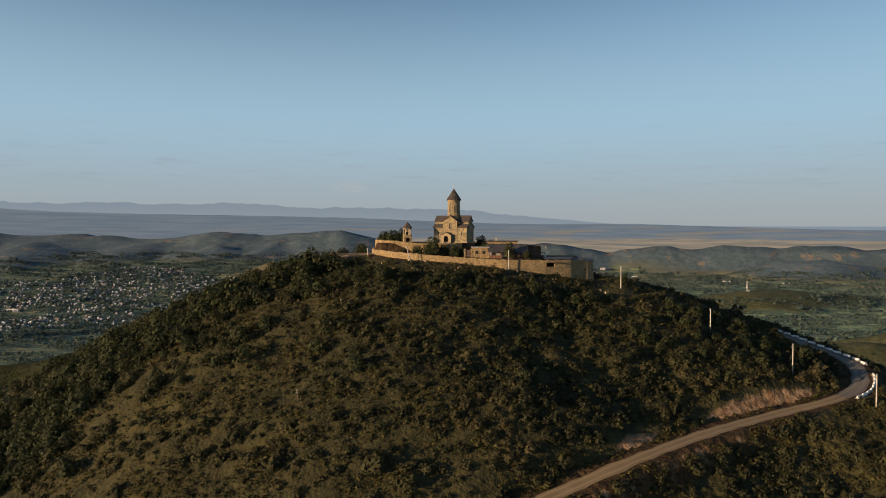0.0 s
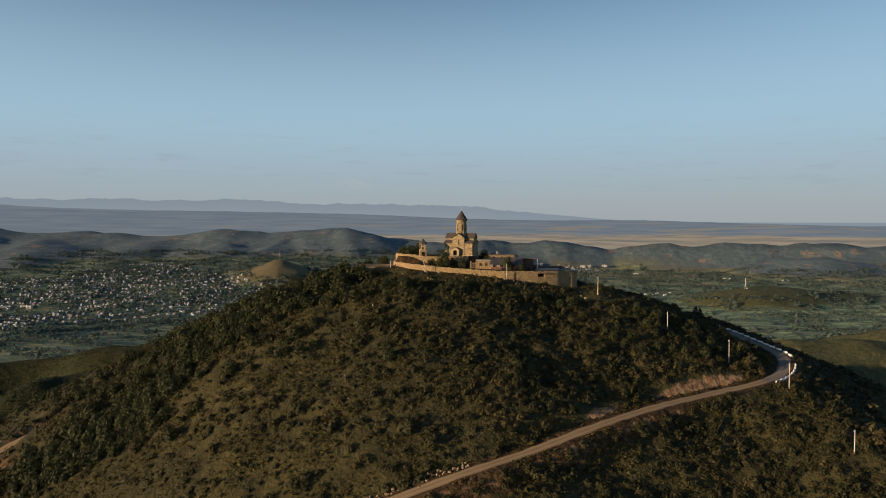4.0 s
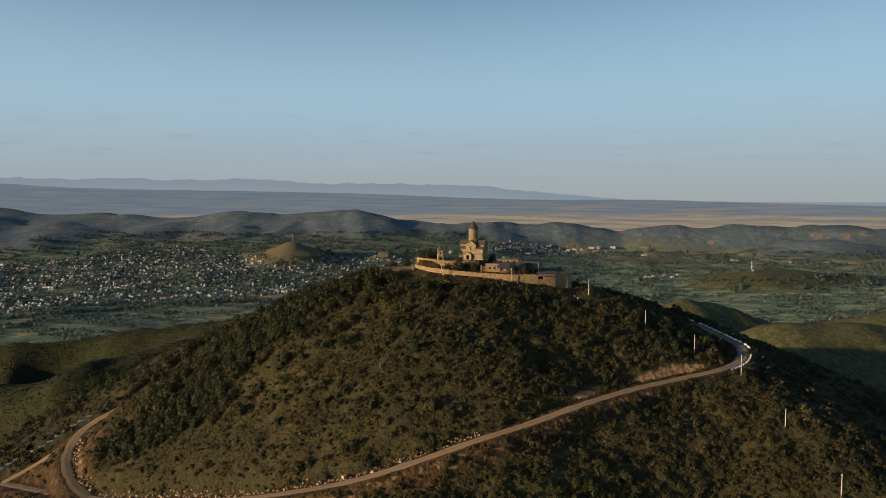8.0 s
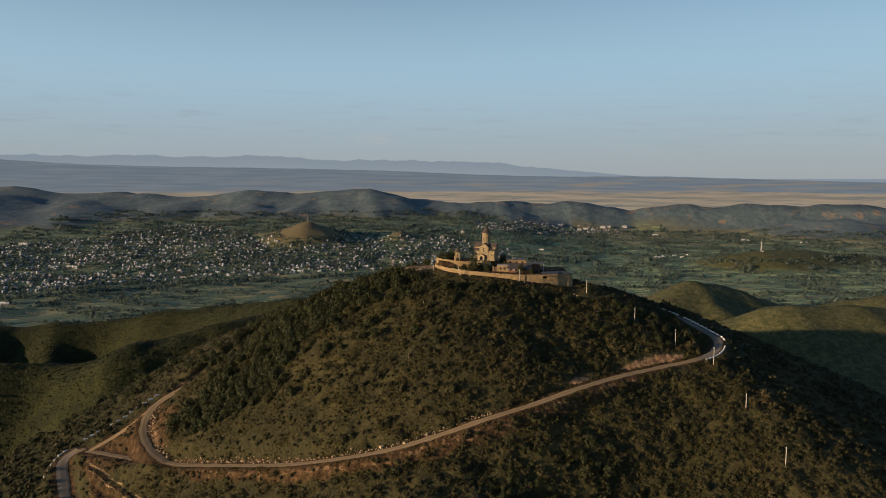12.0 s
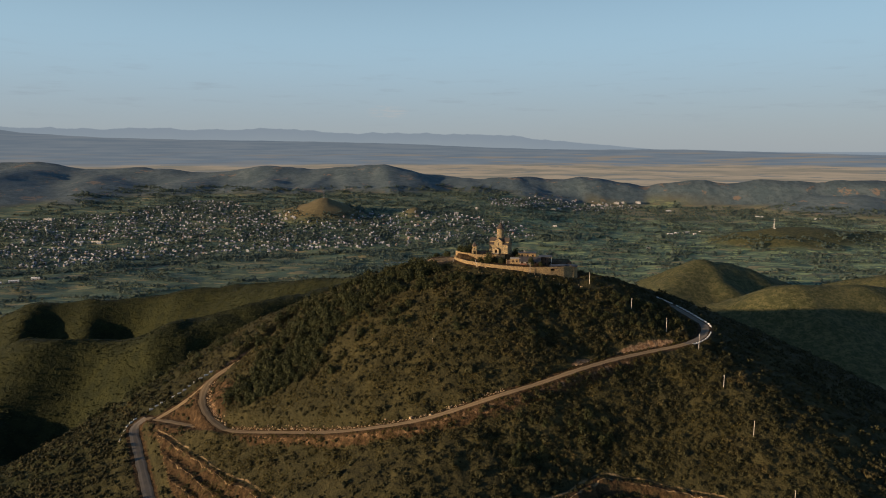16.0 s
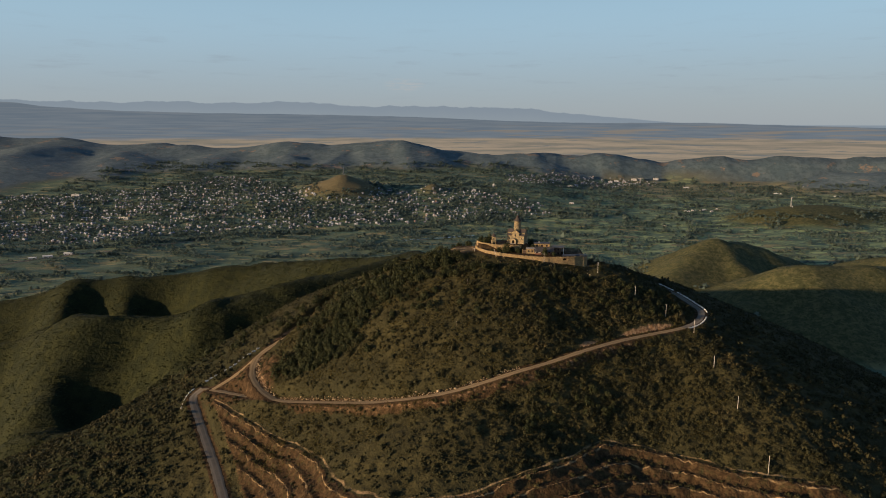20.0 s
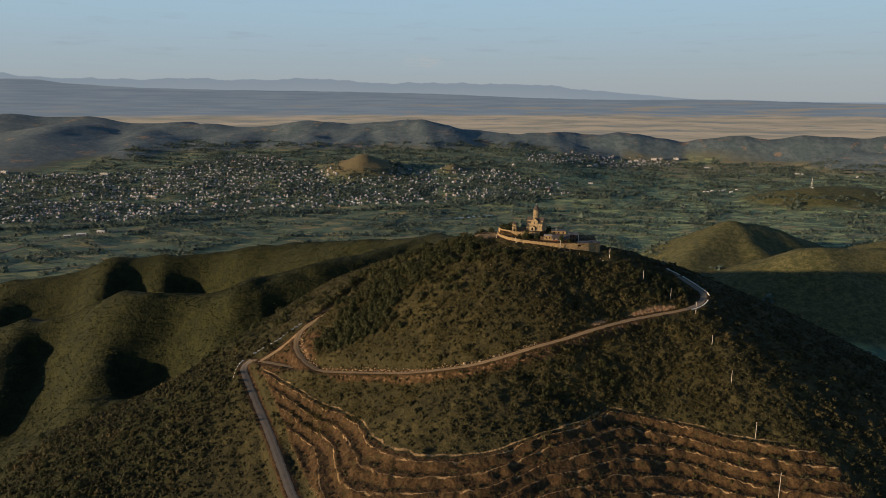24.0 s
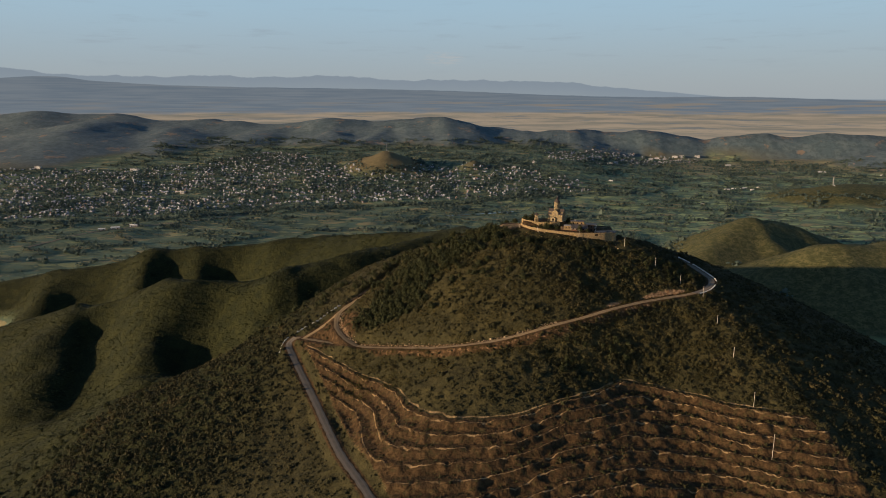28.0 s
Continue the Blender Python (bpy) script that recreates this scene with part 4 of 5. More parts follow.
# ---- belfry ----
belfry = thing("belfry", "small six-sided stone belfry with a pointed tiled cap", "belfry", at=pose(-12.3, 231.5, -5.1, 0, 0, 10))
base_front = upright_strips(arch_columns(0.7, 1.2, lambda q: 2.6, 1.4, 6), -1.4, -1.0)
part("base_front", base_front, ashlar_mat, belfry)
part("base_back", box(-1.4, 1.4, 1.0, 1.4, 0, 2.6), ashlar_mat, belfry)
for sx in (-1, 1):
    part("base_side", box(*sorted((1.4 * sx, 1.0 * sx)), -1.0, 1.0, 0, 2.6), ashlar_mat, belfry)
part("floor_slab", turned([(1.55, 2.6), (1.62, 2.72), (1.55, 2.86)], 6), trim_mat, belfry)
for k in range(6):
    a = math.tau * k / 6
    part("column", turned([(0.2, 2.86), (0.15, 3.0), (0.14, 4.75), (0.22, 4.9)], 8, at=(1.25 * math.cos(a), 1.25 * math.sin(a), 0)), trim_mat, belfry)
part("ring_beam", turned([(1.45, 4.9), (1.5, 5.3)], 6), ashlar_mat, belfry)
part("cap", turned([(1.78, 5.2), (1.75, 5.36), (0.06, 7.35)], 6), tile_mat, belfry)
part("bell", turned([(0.42, 3.9), (0.36, 4.0), (0.24, 4.35), (0.08, 4.5)], 12), gold_mat, belfry)
bm = box(-0.03, 0.03, -0.03, 0.03, 7.1, 7.7)
box(-0.17, 0.17, -0.03, 0.03, 7.42, 7.49, bm)
part("cross", bm, iron_mat, belfry)

# ---- outer wall, with a loophole and the round corner tower ----
outer_wall = thing("outer_wall", "long tan rubble-stone wall holding the hilltop yard", "wall")


def wall_run(line, tops, lo, hi, name, parent, mat, thick=0.85, opening=None):
    """A stretch of wall between two points of a line, with an uneven top."""
    p, t = np.array(line), np.array(tops)
    far = np.concatenate([[0], np.cumsum(np.hypot(*np.diff(p[:, :2], axis=0).T))])
    s = np.linspace(lo, hi, max(3, int((hi - lo) / 0.9) + 1))
    x, y, z = (np.interp(s, far, p[:, k]) for k in range(3))
    top = np.interp(s, far, t) + 0.16 * waves(s, 0 * s, 3.1, 12, 2)
    ax, ay = np.gradient(x), np.gradient(y)
    size = np.hypot(ax, ay)
    nx, ny = ay / size * thick / 2, -ax / size * thick / 2
    spans = [(z - 1.2, top)] if opening is None else [(z - 1.2, np.full(len(s), opening[0])), (np.full(len(s), opening[1]), top)]
    for low, high in spans:
        rings = [[(x[k] + 1.15 * nx[k], y[k] + 1.15 * ny[k], low[k]), (x[k] + 0.9 * nx[k], y[k] + 0.9 * ny[k], high[k]), (x[k] - nx[k], y[k] - ny[k], high[k]), (x[k] - nx[k], y[k] - ny[k], low[k])] for k in range(len(s))]
        bm = solid(rings)
        bmesh.ops.recalc_face_normals(bm, faces=bm.faces)
        part(name, bm, mat, parent)


far = np.concatenate([[0], np.cumsum(np.hypot(*np.diff(np.array(WALL_FOOT)[:, :2], axis=0).T))])
cuts = [0, 8, 16, 24, 32, 40, 48, 56, 64, 73.3, 76.2, 82, 88.7]
for lo, hi in zip(cuts, cuts[1:]):
    wall_run(WALL_FOOT, WALL_TOP, lo, hi, "wall_run", outer_wall, stone_mat, opening=(-12.3, -11.0) if lo == 73.3 else None)
part("lintel", box(33.6, 37.6, 213.6, 215.4, -11.0, -10.75), wood_mat, outer_wall)
tower = thing("corner_tower", "round rubble-stone corner tower with a low dark roof", "tower", at=pose(45.6, 223.6, -19.0))
part("body", turned([(4.9, 0), (4.7, 3), (4.55, 8.3)], 28), stone_mat, tower)
part("roof", turned([(4.95, 8.25), (4.95, 8.4), (2.4, 9.0), (0.1, 9.35)], 28), metal_roof_mat, tower)
for a in (-2.0, -1.35):
    m = Matrix.Rotation(a + math.pi / 2, 4, "Z") @ Matrix.Translation((0, -4.62, 5.2))
    # a dark box paints the shade inside the slit
    bm = box(-0.22, 0.22, -0.04, 0.2, 0, 0.6)
    bmesh.ops.transform(bm, matrix=m, verts=bm.verts)
    part("loophole", bm, void_mat, tower)
gallery = thing("wall_gallery", "low dark-roofed gallery built against the outer wall", "shed")
rings = [[(32.4, 214.2, -9.95), (41.5, 216.8, -10.0), (43.2, 222.5, -9.6), (33.0, 219.8, -9.55)], [(32.4, 214.2, -9.78), (41.5, 216.8, -9.83), (43.2, 222.5, -9.4), (33.0, 219.8, -9.38)]]
part("roof", solid(rings), metal_roof_mat, gallery)
for x, y in ((33.4, 219.2), (38.2, 220.6), (42.6, 221.8)):
    z = ground_at(x, y)
    part("post", box(x - 0.1, x + 0.1, y - 0.1, y + 0.1, z - 0.3, -9.6), wood_mat, gallery)
upper = thing("terrace_wall", "tan rubble retaining wall of the upper yard", "wall")
UPPER_FOOT = [(-24.0, 240, -7.6), (-23.4, 236.5, -7.8), (-21.0, 232, -8.2), (-16.5, 229.2, -9.0), (-10, 228.2, -9.3), (0, 227.6, -9.4), (9.5, 227.2, -9.4)]
for lo, hi in ((0, 7), (7, 14), (14, 22), (22, 30), (30, 37)):
    wall_run(UPPER_FOOT, [-4.1, -4.1, -4.1, -4.3, -5.0, -4.9, -4.9], lo, hi, "wall_run", upper, stone_mat, 0.6)

# ---- houses in the yard ----


def house_window(parent, x, y, z, wide, tall):
    """A framed window set into a wall that faces -y."""
    bm = box(-wide / 2 - 0.1, wide / 2 + 0.1, -0.06, 0.04, -0.1, 0.0)
    box(-wide / 2 - 0.1, wide / 2 + 0.1, -0.06, 0.04, tall, tall + 0.1, bm)
    for a in (-1, 1):
        box(*sorted((a * wide / 2, a * (wide / 2 + 0.1))), -0.06, 0.04, 0, tall, bm)
    box(-0.03, 0.03, -0.05, 0.03, 0, tall, bm)
    bmesh.ops.translate(bm, vec=(x, y, z), verts=bm.verts)
    window = part("window", bm, wood_mat, parent)
    part("pane", box(x - wide / 2, x + wide / 2, y - 0.03, y, z, z + tall), void_mat, window)


stone_house = thing("stone_house", "small tan stone house with a flat slab roof", "house", at=pose(12.4, 221.2, -9.9, 0, 0, -4))
part("wall", box(-2.8, 2.8, 0, 4.6, -0.8, 3.5), stone_mat, stone_house)
part("roof", box(-3.15, 3.15, -0.4, 5.0, 3.5, 3.78, bevel=0.04), slab_mat, stone_house)
for x in (-1.2, 1.1):
    house_window(stone_house, x, -0.01, 1.5, 0.75, 0.95)
gate = thing("yard_gate", "dark plank gate between stone piers beside the house", "gate", at=pose(8.4, 221.6, -9.6))
for x in (-1.15, 1.15):
    part("pier", box(x - 0.3, x + 0.3, -0.3, 0.3, -0.5, 2.9, bevel=0.04), stone_mat, gate)
leaf = part("gate_leaf", box(-0.84, 0.84, -0.06, 0.06, 0.05, 2.5), wood_mat, gate)
for z in (0.5, 2.0):
    part("strap", box(-0.8, 0.8, -0.09, -0.06, z, z + 0.1), iron_mat, leaf)

long_house = thing("long_house", "long low house with a sheet-metal roof and timber verandah", "house", at=pose(21.5, 222.8, -9.9, 0, 0, -3))
part("wall", gable(2.6, 3.0, 4.6, -6.2, 6.2, "x", -0.8), slab_mat, long_house)
for side in (-1, 1):
    part("roof", roof_slope(2.6, 3.0, 4.6, -6.6, 6.6, side, "x", 0.10, 1.5 if side < 0 else 0.4), metal_roof_mat, long_house)
for k in range(7):
    x = -6.0 + 2.0 * k
    part("post", box(x - 0.09, x + 0.09, -3.85, -3.67, -0.8, 2.25), wood_mat, long_house)
    if k < 6 and k != 2:
        part("panel", box(x + 0.12, x + 1.88, -3.82, -3.72, 0.0, 1.05), red_wood_mat, long_house)
for x in (-4.8, -1.8, 3.2):
    house_window(long_house, x, -2.62, 0.9, 1.0, 1.2)
part("door", box(0.3, 1.3, -2.68, -2.6, -0.1, 2.1), wood_mat, long_house)

back_house = thing("back_house", "flat-roofed stone block behind the long house", "house", at=pose(20.6, 231.5, -9.6))
part("wall", box(-5.2, 5.2, 0, 5.5, -0.8, 5.0), stone_mat, back_house)
part("roof", box(-5.5, 5.5, -0.35, 5.8, 5.0, 5.28, bevel=0.04), metal_roof_mat, back_house)
for x in (-3.4, 0.0, 3.2):
    house_window(back_house, x, -0.01, 3.1, 0.9, 1.1)
part("chimney", box(-2.2, -1.6, 2.2, 2.8, 5.2, 6.4), slab_mat, back_house)

balcony_house = thing("balcony_house", "two-storey dark timber house with an open balcony", "house", at=pose(30.6, 224.6, -10.8, 0, 0, -6))
part("wall", box(-3.4, 2.3, 0, 6.2, -0.8, 5.0), wood_mat, balcony_house)
part("roof", box(-3.9, 4.3, -1.0, 6.7, 5.0, 5.22, bevel=0.03), metal_roof_mat, balcony_house)
balcony = part("balcony", box(2.3, 4.0, -0.2, 6.0, 2.35, 2.55), wood_mat, balcony_house)
for y in (-0.1, 1.9, 3.9, 5.9):
    part("post", box(3.84, 4.0, y - 0.08, y + 0.08, -0.8, 5.0), white_mat, balcony)
for z in (0.9, 3.4):
    part("rail", box(3.88, 3.96, -0.1, 5.9, z, z + 0.08), white_mat, balcony)
    part("rail_board", box(3.90, 3.94, -0.05, 5.85, z - 0.75, z - 0.05), white_mat, balcony)
for x in (-2.2, 0.4):
    house_window(balcony_house, x, -0.01, 3.0, 1.0, 1.3)
    house_window(balcony_house, x, -0.01, 0.4, 1.0, 1.3)

# ---- plants ----


def clump(seed, leaves, size, low=0.15, tall=1.0):
    """A bush one metre in radius: many small three-cornered leaf sprays round a heart."""
    rng = np.random.RandomState(seed)
    a, u = rng.uniform(0, math.tau, leaves), rng.uniform(low, 1.0, leaves)
    r = np.sqrt(np.maximum(1 - (u * 0.92) ** 2, 0)) * rng.uniform(0.55, 1.0, leaves) * (1 + 0.25 * np.sin(3 * a + seed))
    centre = np.stack([r * np.cos(a), r * np.sin(a), u * tall * rng.uniform(0.75, 1.05, leaves)], 1)
    out = centre * [1, 1, 0.8] + rng.normal(0, 0.45, (leaves, 3)) + [0, 0, 0.35]
    out /= np.linalg.norm(out, axis=1, keepdims=True)
    side = np.cross(out, rng.normal(0, 1, (leaves, 3)))
    side /= np.linalg.norm(side, axis=1, keepdims=True)
    up = np.cross(out, side)
    s = size * rng.uniform(0.6, 1.25, (leaves, 1))
    corners = [centre - side * s - up * s * 0.7, centre + side * s - up * s * 0.6, centre + up * s * 1.25 + out * s * 0.4]
    return np.stack(corners, 1).reshape(-1, 3)


def scatter(name, shapes, spot, size, turn, which, mat, label, category, kind="stuff", corners=3):
    """Many plants as one mesh; spot and size are rows of x, y, z."""
    pieces = []
    for k, shape in enumerate(shapes):
        mine = which == k
        c, s = np.cos(turn[mine])[:, None], np.sin(turn[mine])[:, None]
        x, y, z = (shape[None, :, j] * size[mine][:, j : j + 1] for j in range(3))
        p = spot[mine]
        pieces.append(np.stack([p[:, :1] + c * x - s * y, p[:, 1:2] + s * x + c * y, p[:, 2:] + z], -1).reshape(-1, 3))
    v = np.concatenate(pieces).astype(np.float32)
    count = len(v) // corners
    mesh = bpy.data.meshes.new(name)
    mesh.vertices.add(len(v))
    mesh.vertices.foreach_set("co", v.ravel())
    mesh.loops.add(len(v))
    mesh.loops.foreach_set("vertex_index", np.arange(len(v), dtype=np.int32))
    mesh.polygons.add(count)
    mesh.polygons.foreach_set("loop_start", np.arange(0, len(v), corners, dtype=np.int32))
    mesh.update(calc_edges=True)
    mesh.materials.append(mat)
    return tagged(new(name, mesh), label, category, kind=kind)


rng = np.random.RandomState(7)


def free_of_roads(x, y, margin):
    ok = np.ones(len(x), bool)
    for line, half in ROADS:
        ok &= nearest_on(x, y, line)[0] > half + margin
    inside = (y > np.interp(x, WALL_X, WALL_Y) - 2) & (x > -27) & (x < 53) & (y < 252)
    lot = np.hypot((x + 33) / 12, (y - 236) / 14) < 1
    front = nearest_on(x, y, WALL_FOOT)[0] < 3.5
    return ok & ~inside & ~lot & ~front


def in_red_cut(x, y):
    d, level, run = nearest_on(x, y, ROADS[0][0])
    return (d < 7.5) & ((np.abs(run - 100) < 19) | (np.abs(run - 139) < 8)) & (level_at(x, y) > level + 0.3)


# how shrubby the hillside is: thick towards the east and under the wall, grassier on the western face
def thicket_share(x, y):
    east = 0.85 * np.clip((x + 55 + 14 * waves(x, y, 50, 44, 2)) / 60, 0, 1)
    crown = 0.55 * np.clip((y - 182) / 18, 0, 1)
    return np.clip(np.maximum(east, crown) + 0.35 * waves(x, y, 46, 43, 3), 0, 1)


def bush(seed, leaves, size, tall):
    """A rounded bush one metre in radius: a closed core, added to block light, under many small leaf sprays."""
    r = np.random.RandomState(seed + 500)
    ring = [np.array([(q * (0.50 + 0.14 * r.rand()) * math.cos(math.tau * k / 6), q * (0.50 + 0.14 * r.rand()) * math.sin(math.tau * k / 6), h * tall) for k in range(6)]) for q, h in ((0.9, -0.25), (1.0, 0.26), (0.62, 0.52))]
    top = np.array([0.1 * r.randn(), 0.1 * r.randn(), 0.66 * tall])
    tris = []
    for lo, hi in zip(ring, ring[1:]):
        for k in range(6):
            m = (k + 1) % 6
            tris += [lo[k], lo[m], hi[m], lo[k], hi[m], hi[k]]
    for k in range(6):
        tris += [ring[2][k], ring[2][(k + 1) % 6], top]
    return np.concatenate([np.array(tris), clump(seed, leaves, size, 0.0, tall)])


def hill_scrub(name, count, bounds, shapes, base, fine):
    x, y = rng.uniform(bounds[0], bounds[1], count), rng.uniform(bounds[2], bounds[3], count)
    upper = ((x > -150) & (x < 118) & (y > 96) & (y < 232)) | ((x > -40) & (x < 150) & (y > 62) & (y < 140))
    x, y = (x[upper], y[upper]) if fine else (x[~upper], y[~upper])
    z, smooth_z = level_at(x, y), smooth_at(x, y)
    dug = terrace_depth(x, y, smooth_z)
    # bushes stand in loose drifts along the slope, with open grass between
    drift = waves(0.34 * (0.93 * x + 0.36 * y), -0.36 * x + 0.93 * y, 6.5, 41, 2)
    share = np.maximum(thicket_share(x, y), np.clip((-170 - x) / 40, 0, 1))
    keep = free_of_roads(x, y, 1.8) & ~in_red_cut(x, y) & (rng.uniform(0, 1, len(x)) < np.clip(0.30 + 0.40 * share + 0.50 * drift, 0.04, 1.0))
    shoulder = np.exp(-(((x - 54) / 26) ** 2) - (((y - 203) / 11) ** 2))
    keep &= rng.uniform(0, 1, len(x)) > 0.75 * shoulder
    stair = dug / STEP - np.floor(dug / STEP)
    keep &= (dug < -0.5) | (rng.uniform(0, 1, len(x)) < np.where((stair > 0.12) & (stair < 0.40), 0.85, 0.06))
    x, y, z, dug, share = x[keep], y[keep], z[keep], dug[keep], share[keep]
    k = len(x)
    grown = np.exp(rng.normal(0, 0.34, k)) * np.where(dug > 0, 0.80, 1.0) * (0.82 + 0.30 * share) * (1 - 0.25 * np.clip((y - 190) / 15, 0, 1))
    size = base * np.stack([grown, grown, grown * rng.uniform(0.75, 1.2, k)], 1)
    return scatter(name, shapes, np.stack([x, y, z - 0.15], 1), size, rng.uniform(0, 6.28, k), rng.randint(0, len(shapes), k), shrub_mat, "low olive-green shrubs covering the hillside", "shrubs")


hill_scrub("hill_shrubs", 23000, (-150, 150, 62, 232), [bush(k, 80, 0.175, 1.0) for k in range(8)], 0.98, True)
hill_scrub("slope_shrubs", 90000, (-340, 265, -110, 330), [bush(20 + k, 17, 0.31, 1.0) for k in range(8)], 1.0, False)

TUFTS = [clump(50 + k, 5, 0.36, 0.1, 0.8) for k in range(6)]
x = np.concatenate([rng.uniform(-330, 230, 12000), rng.uniform(-150, 110, 60000)])
y = np.concatenate([rng.uniform(-105, 300, 12000), rng.uniform(90, 215, 60000)])
patch = waves(x, y, 28, 48, 3)
keep = free_of_roads(x, y, 0.3) & ~in_red_cut(x, y) & (rng.uniform(0, 1, len(x)) < np.clip(0.45 + 0.6 * patch, 0.02, 1))
x, y = x[keep], y[keep]
k = len(x)
size = np.exp(rng.normal(-0.52, 0.35, (k, 1))) * [[1.0, 1.0, 0.75]]
scatter("grass_tufts", TUFTS, np.stack([x, y, level_at(x, y) - 0.05], 1), size, rng.uniform(0, 6.28, k), rng.randint(0, 6, k), tuft_mat, "dry straw-coloured grass tufts between the shrubs", "grass")

# thickets of small trees on the western flank, under the wall and on the shoulders
TREES = [clump(80 + k, 230, 0.145, -0.1, 1.35) for k in range(6)]
spots = []
for cx, cy, rx, ry, count in ((-118, 166, 30, 13, 170), (-112, 186, 26, 16, 190), (-84, 176, 44, 26, 70), (-92, 203, 36, 16, 240), (-55, 222, 28, 13, 150), (-60, 245, 40, 16, 90), (-125, 225, 40, 30, 130), (80, 197, 16, 6, 22), (92, 186, 12, 9, 30), (60, 185, 45, 18, 60), (30, 108, 22, 9, 26), (18, 88, 18, 9, 24), (-22, 200, 40, 8, 90), (25, 196, 30, 7, 60), (20, 175, 60, 30, 70), (-330, 60, 60, 90, 110), (-270, 20, 40, 60, 60), (-230, 230, 60, 30, 90)):
    a, r = rng.uniform(0, 6.28, count), np.sqrt(rng.uniform(0, 1, count))
    spots.append(np.stack([cx + rx * r * np.cos(a), cy + ry * r * np.sin(a)], 1))
spots = np.concatenate(spots)
spots = spots[free_of_roads(spots[:, 0], spots[:, 1], 3.0) & ~in_red_cut(spots[:, 0], spots[:, 1])]
k = len(spots)
grown = np.exp(rng.normal(0, 0.28, k)) * np.where(spots[:, 0] > -28, 0.62, 1.0)
front = nearest_on(spots[:, 0], spots[:, 1], WALL_FOOT)[0]
grown = grown * np.clip((front - 2) / 14, 0.35, 1)
size = np.stack([1.9 * grown, 1.9 * grown, 2.0 * grown * rng.uniform(0.9, 1.25, k)], 1)
scatter("thicket_trees", TREES, np.column_stack([spots, level_at(spots[:, 0], spots[:, 1]) + 0.1]), size, rng.uniform(0, 6.28, k), rng.randint(0, 6, k), tree_mat, "dark green thicket of small trees on the slope", "trees")

# scrub on the spurs farther off
FAR_SHRUBS = [clump(120 + k, 7, 0.55, 0.2, 0.8) for k in range(6)]
x = np.concatenate([rng.uniform(-1150, -200, 150000), rng.uniform(-400, 250, 16000), rng.uniform(150, 1300, 16000), rng.uniform(420, 1250, 14000)])
y = np.concatenate([rng.uniform(-150, 1000, 150000), rng.uniform(270, 900, 16000), rng.uniform(150, 1750, 16000), rng.uniform(960, 1560, 14000)])
outside = (x < -335) | (x > 262) | (y > 328)
x, y = x[outside], y[outside]
z = level_at(x, y)
band = np.sin(math.tau * (z + 2.2 * waves(x, y, 60, 45, 2)) / 7.0)
keep = (z > -300) & (rng.uniform(0, 1, len(x)) < np.clip(0.66 + 0.26 * band + 0.18 * waves(x, y, 110, 47, 2), 0.05, 1))
x, y, z = x[keep], y[keep], z[keep]
k = len(x)
size = np.exp(rng.normal(0.22, 0.28, (k, 1))) * [[1.0, 1.0, 0.45]]
scatter("far_shrubs", FAR_SHRUBS, np.stack([x, y, z - 0.3], 1), size, rng.uniform(0, 6.28, k), rng.randint(0, 6, k), spur_mat, "olive-green scrub on the spurs beyond the hill", "shrubs")

# ---- trees in the yard ----


def yard_tree(x, y, tall, wide, seed, label, foot=None):
    rng = np.random.RandomState(seed)
    foot = ground_at(x, y) if foot is None else foot
    ob = thing("tree", label, "tree", "trees round the church", pose(x, y, foot, 0, 0, 40 * seed))
    trunk = rod((0, 0, -0.3), (0.1, 0.05, 0.45 * tall), 0.05 * wide + 0.07, 0.06, 8)
    for k in range(6):
        a = math.tau * k / 6 + rng.uniform(-0.4, 0.4)
        lean = rng.uniform(0.35, 0.6)
        rod((0.05, 0.03, tall * rng.uniform(0.22, 0.42)), (lean * wide * math.cos(a), lean * wide * math.sin(a), tall * rng.uniform(0.5, 0.8)), 0.05, 0.02, 5, trunk)
    part("trunk", trunk, bark_mat, ob)
    v = np.concatenate([clump(seed * 7 + k, 240, 0.13, -0.5, 1.0) * [[wide * s, wide * s, 0.46 * tall * s]] + [[wide * 0.45 * math.cos(2.4 * k) * (k > 0), wide * 0.45 * math.sin(2.4 * k) * (k > 0), tall * h]] for k, (s, h) in enumerate(((0.85, 0.50), (0.72, 0.20), (0.70, 0.30), (0.62, 0.40), (0.70, 0.18)))])
    mesh = bpy.data.meshes.new("crown")
    mesh.from_pydata([tuple(p) for p in v], [], [(3 * k, 3 * k + 1, 3 * k + 2) for k in range(len(v) // 3)])
    mesh.materials.append(tree_mat)
    crown = new("crown", mesh)
    crown.parent = ob
    return ob


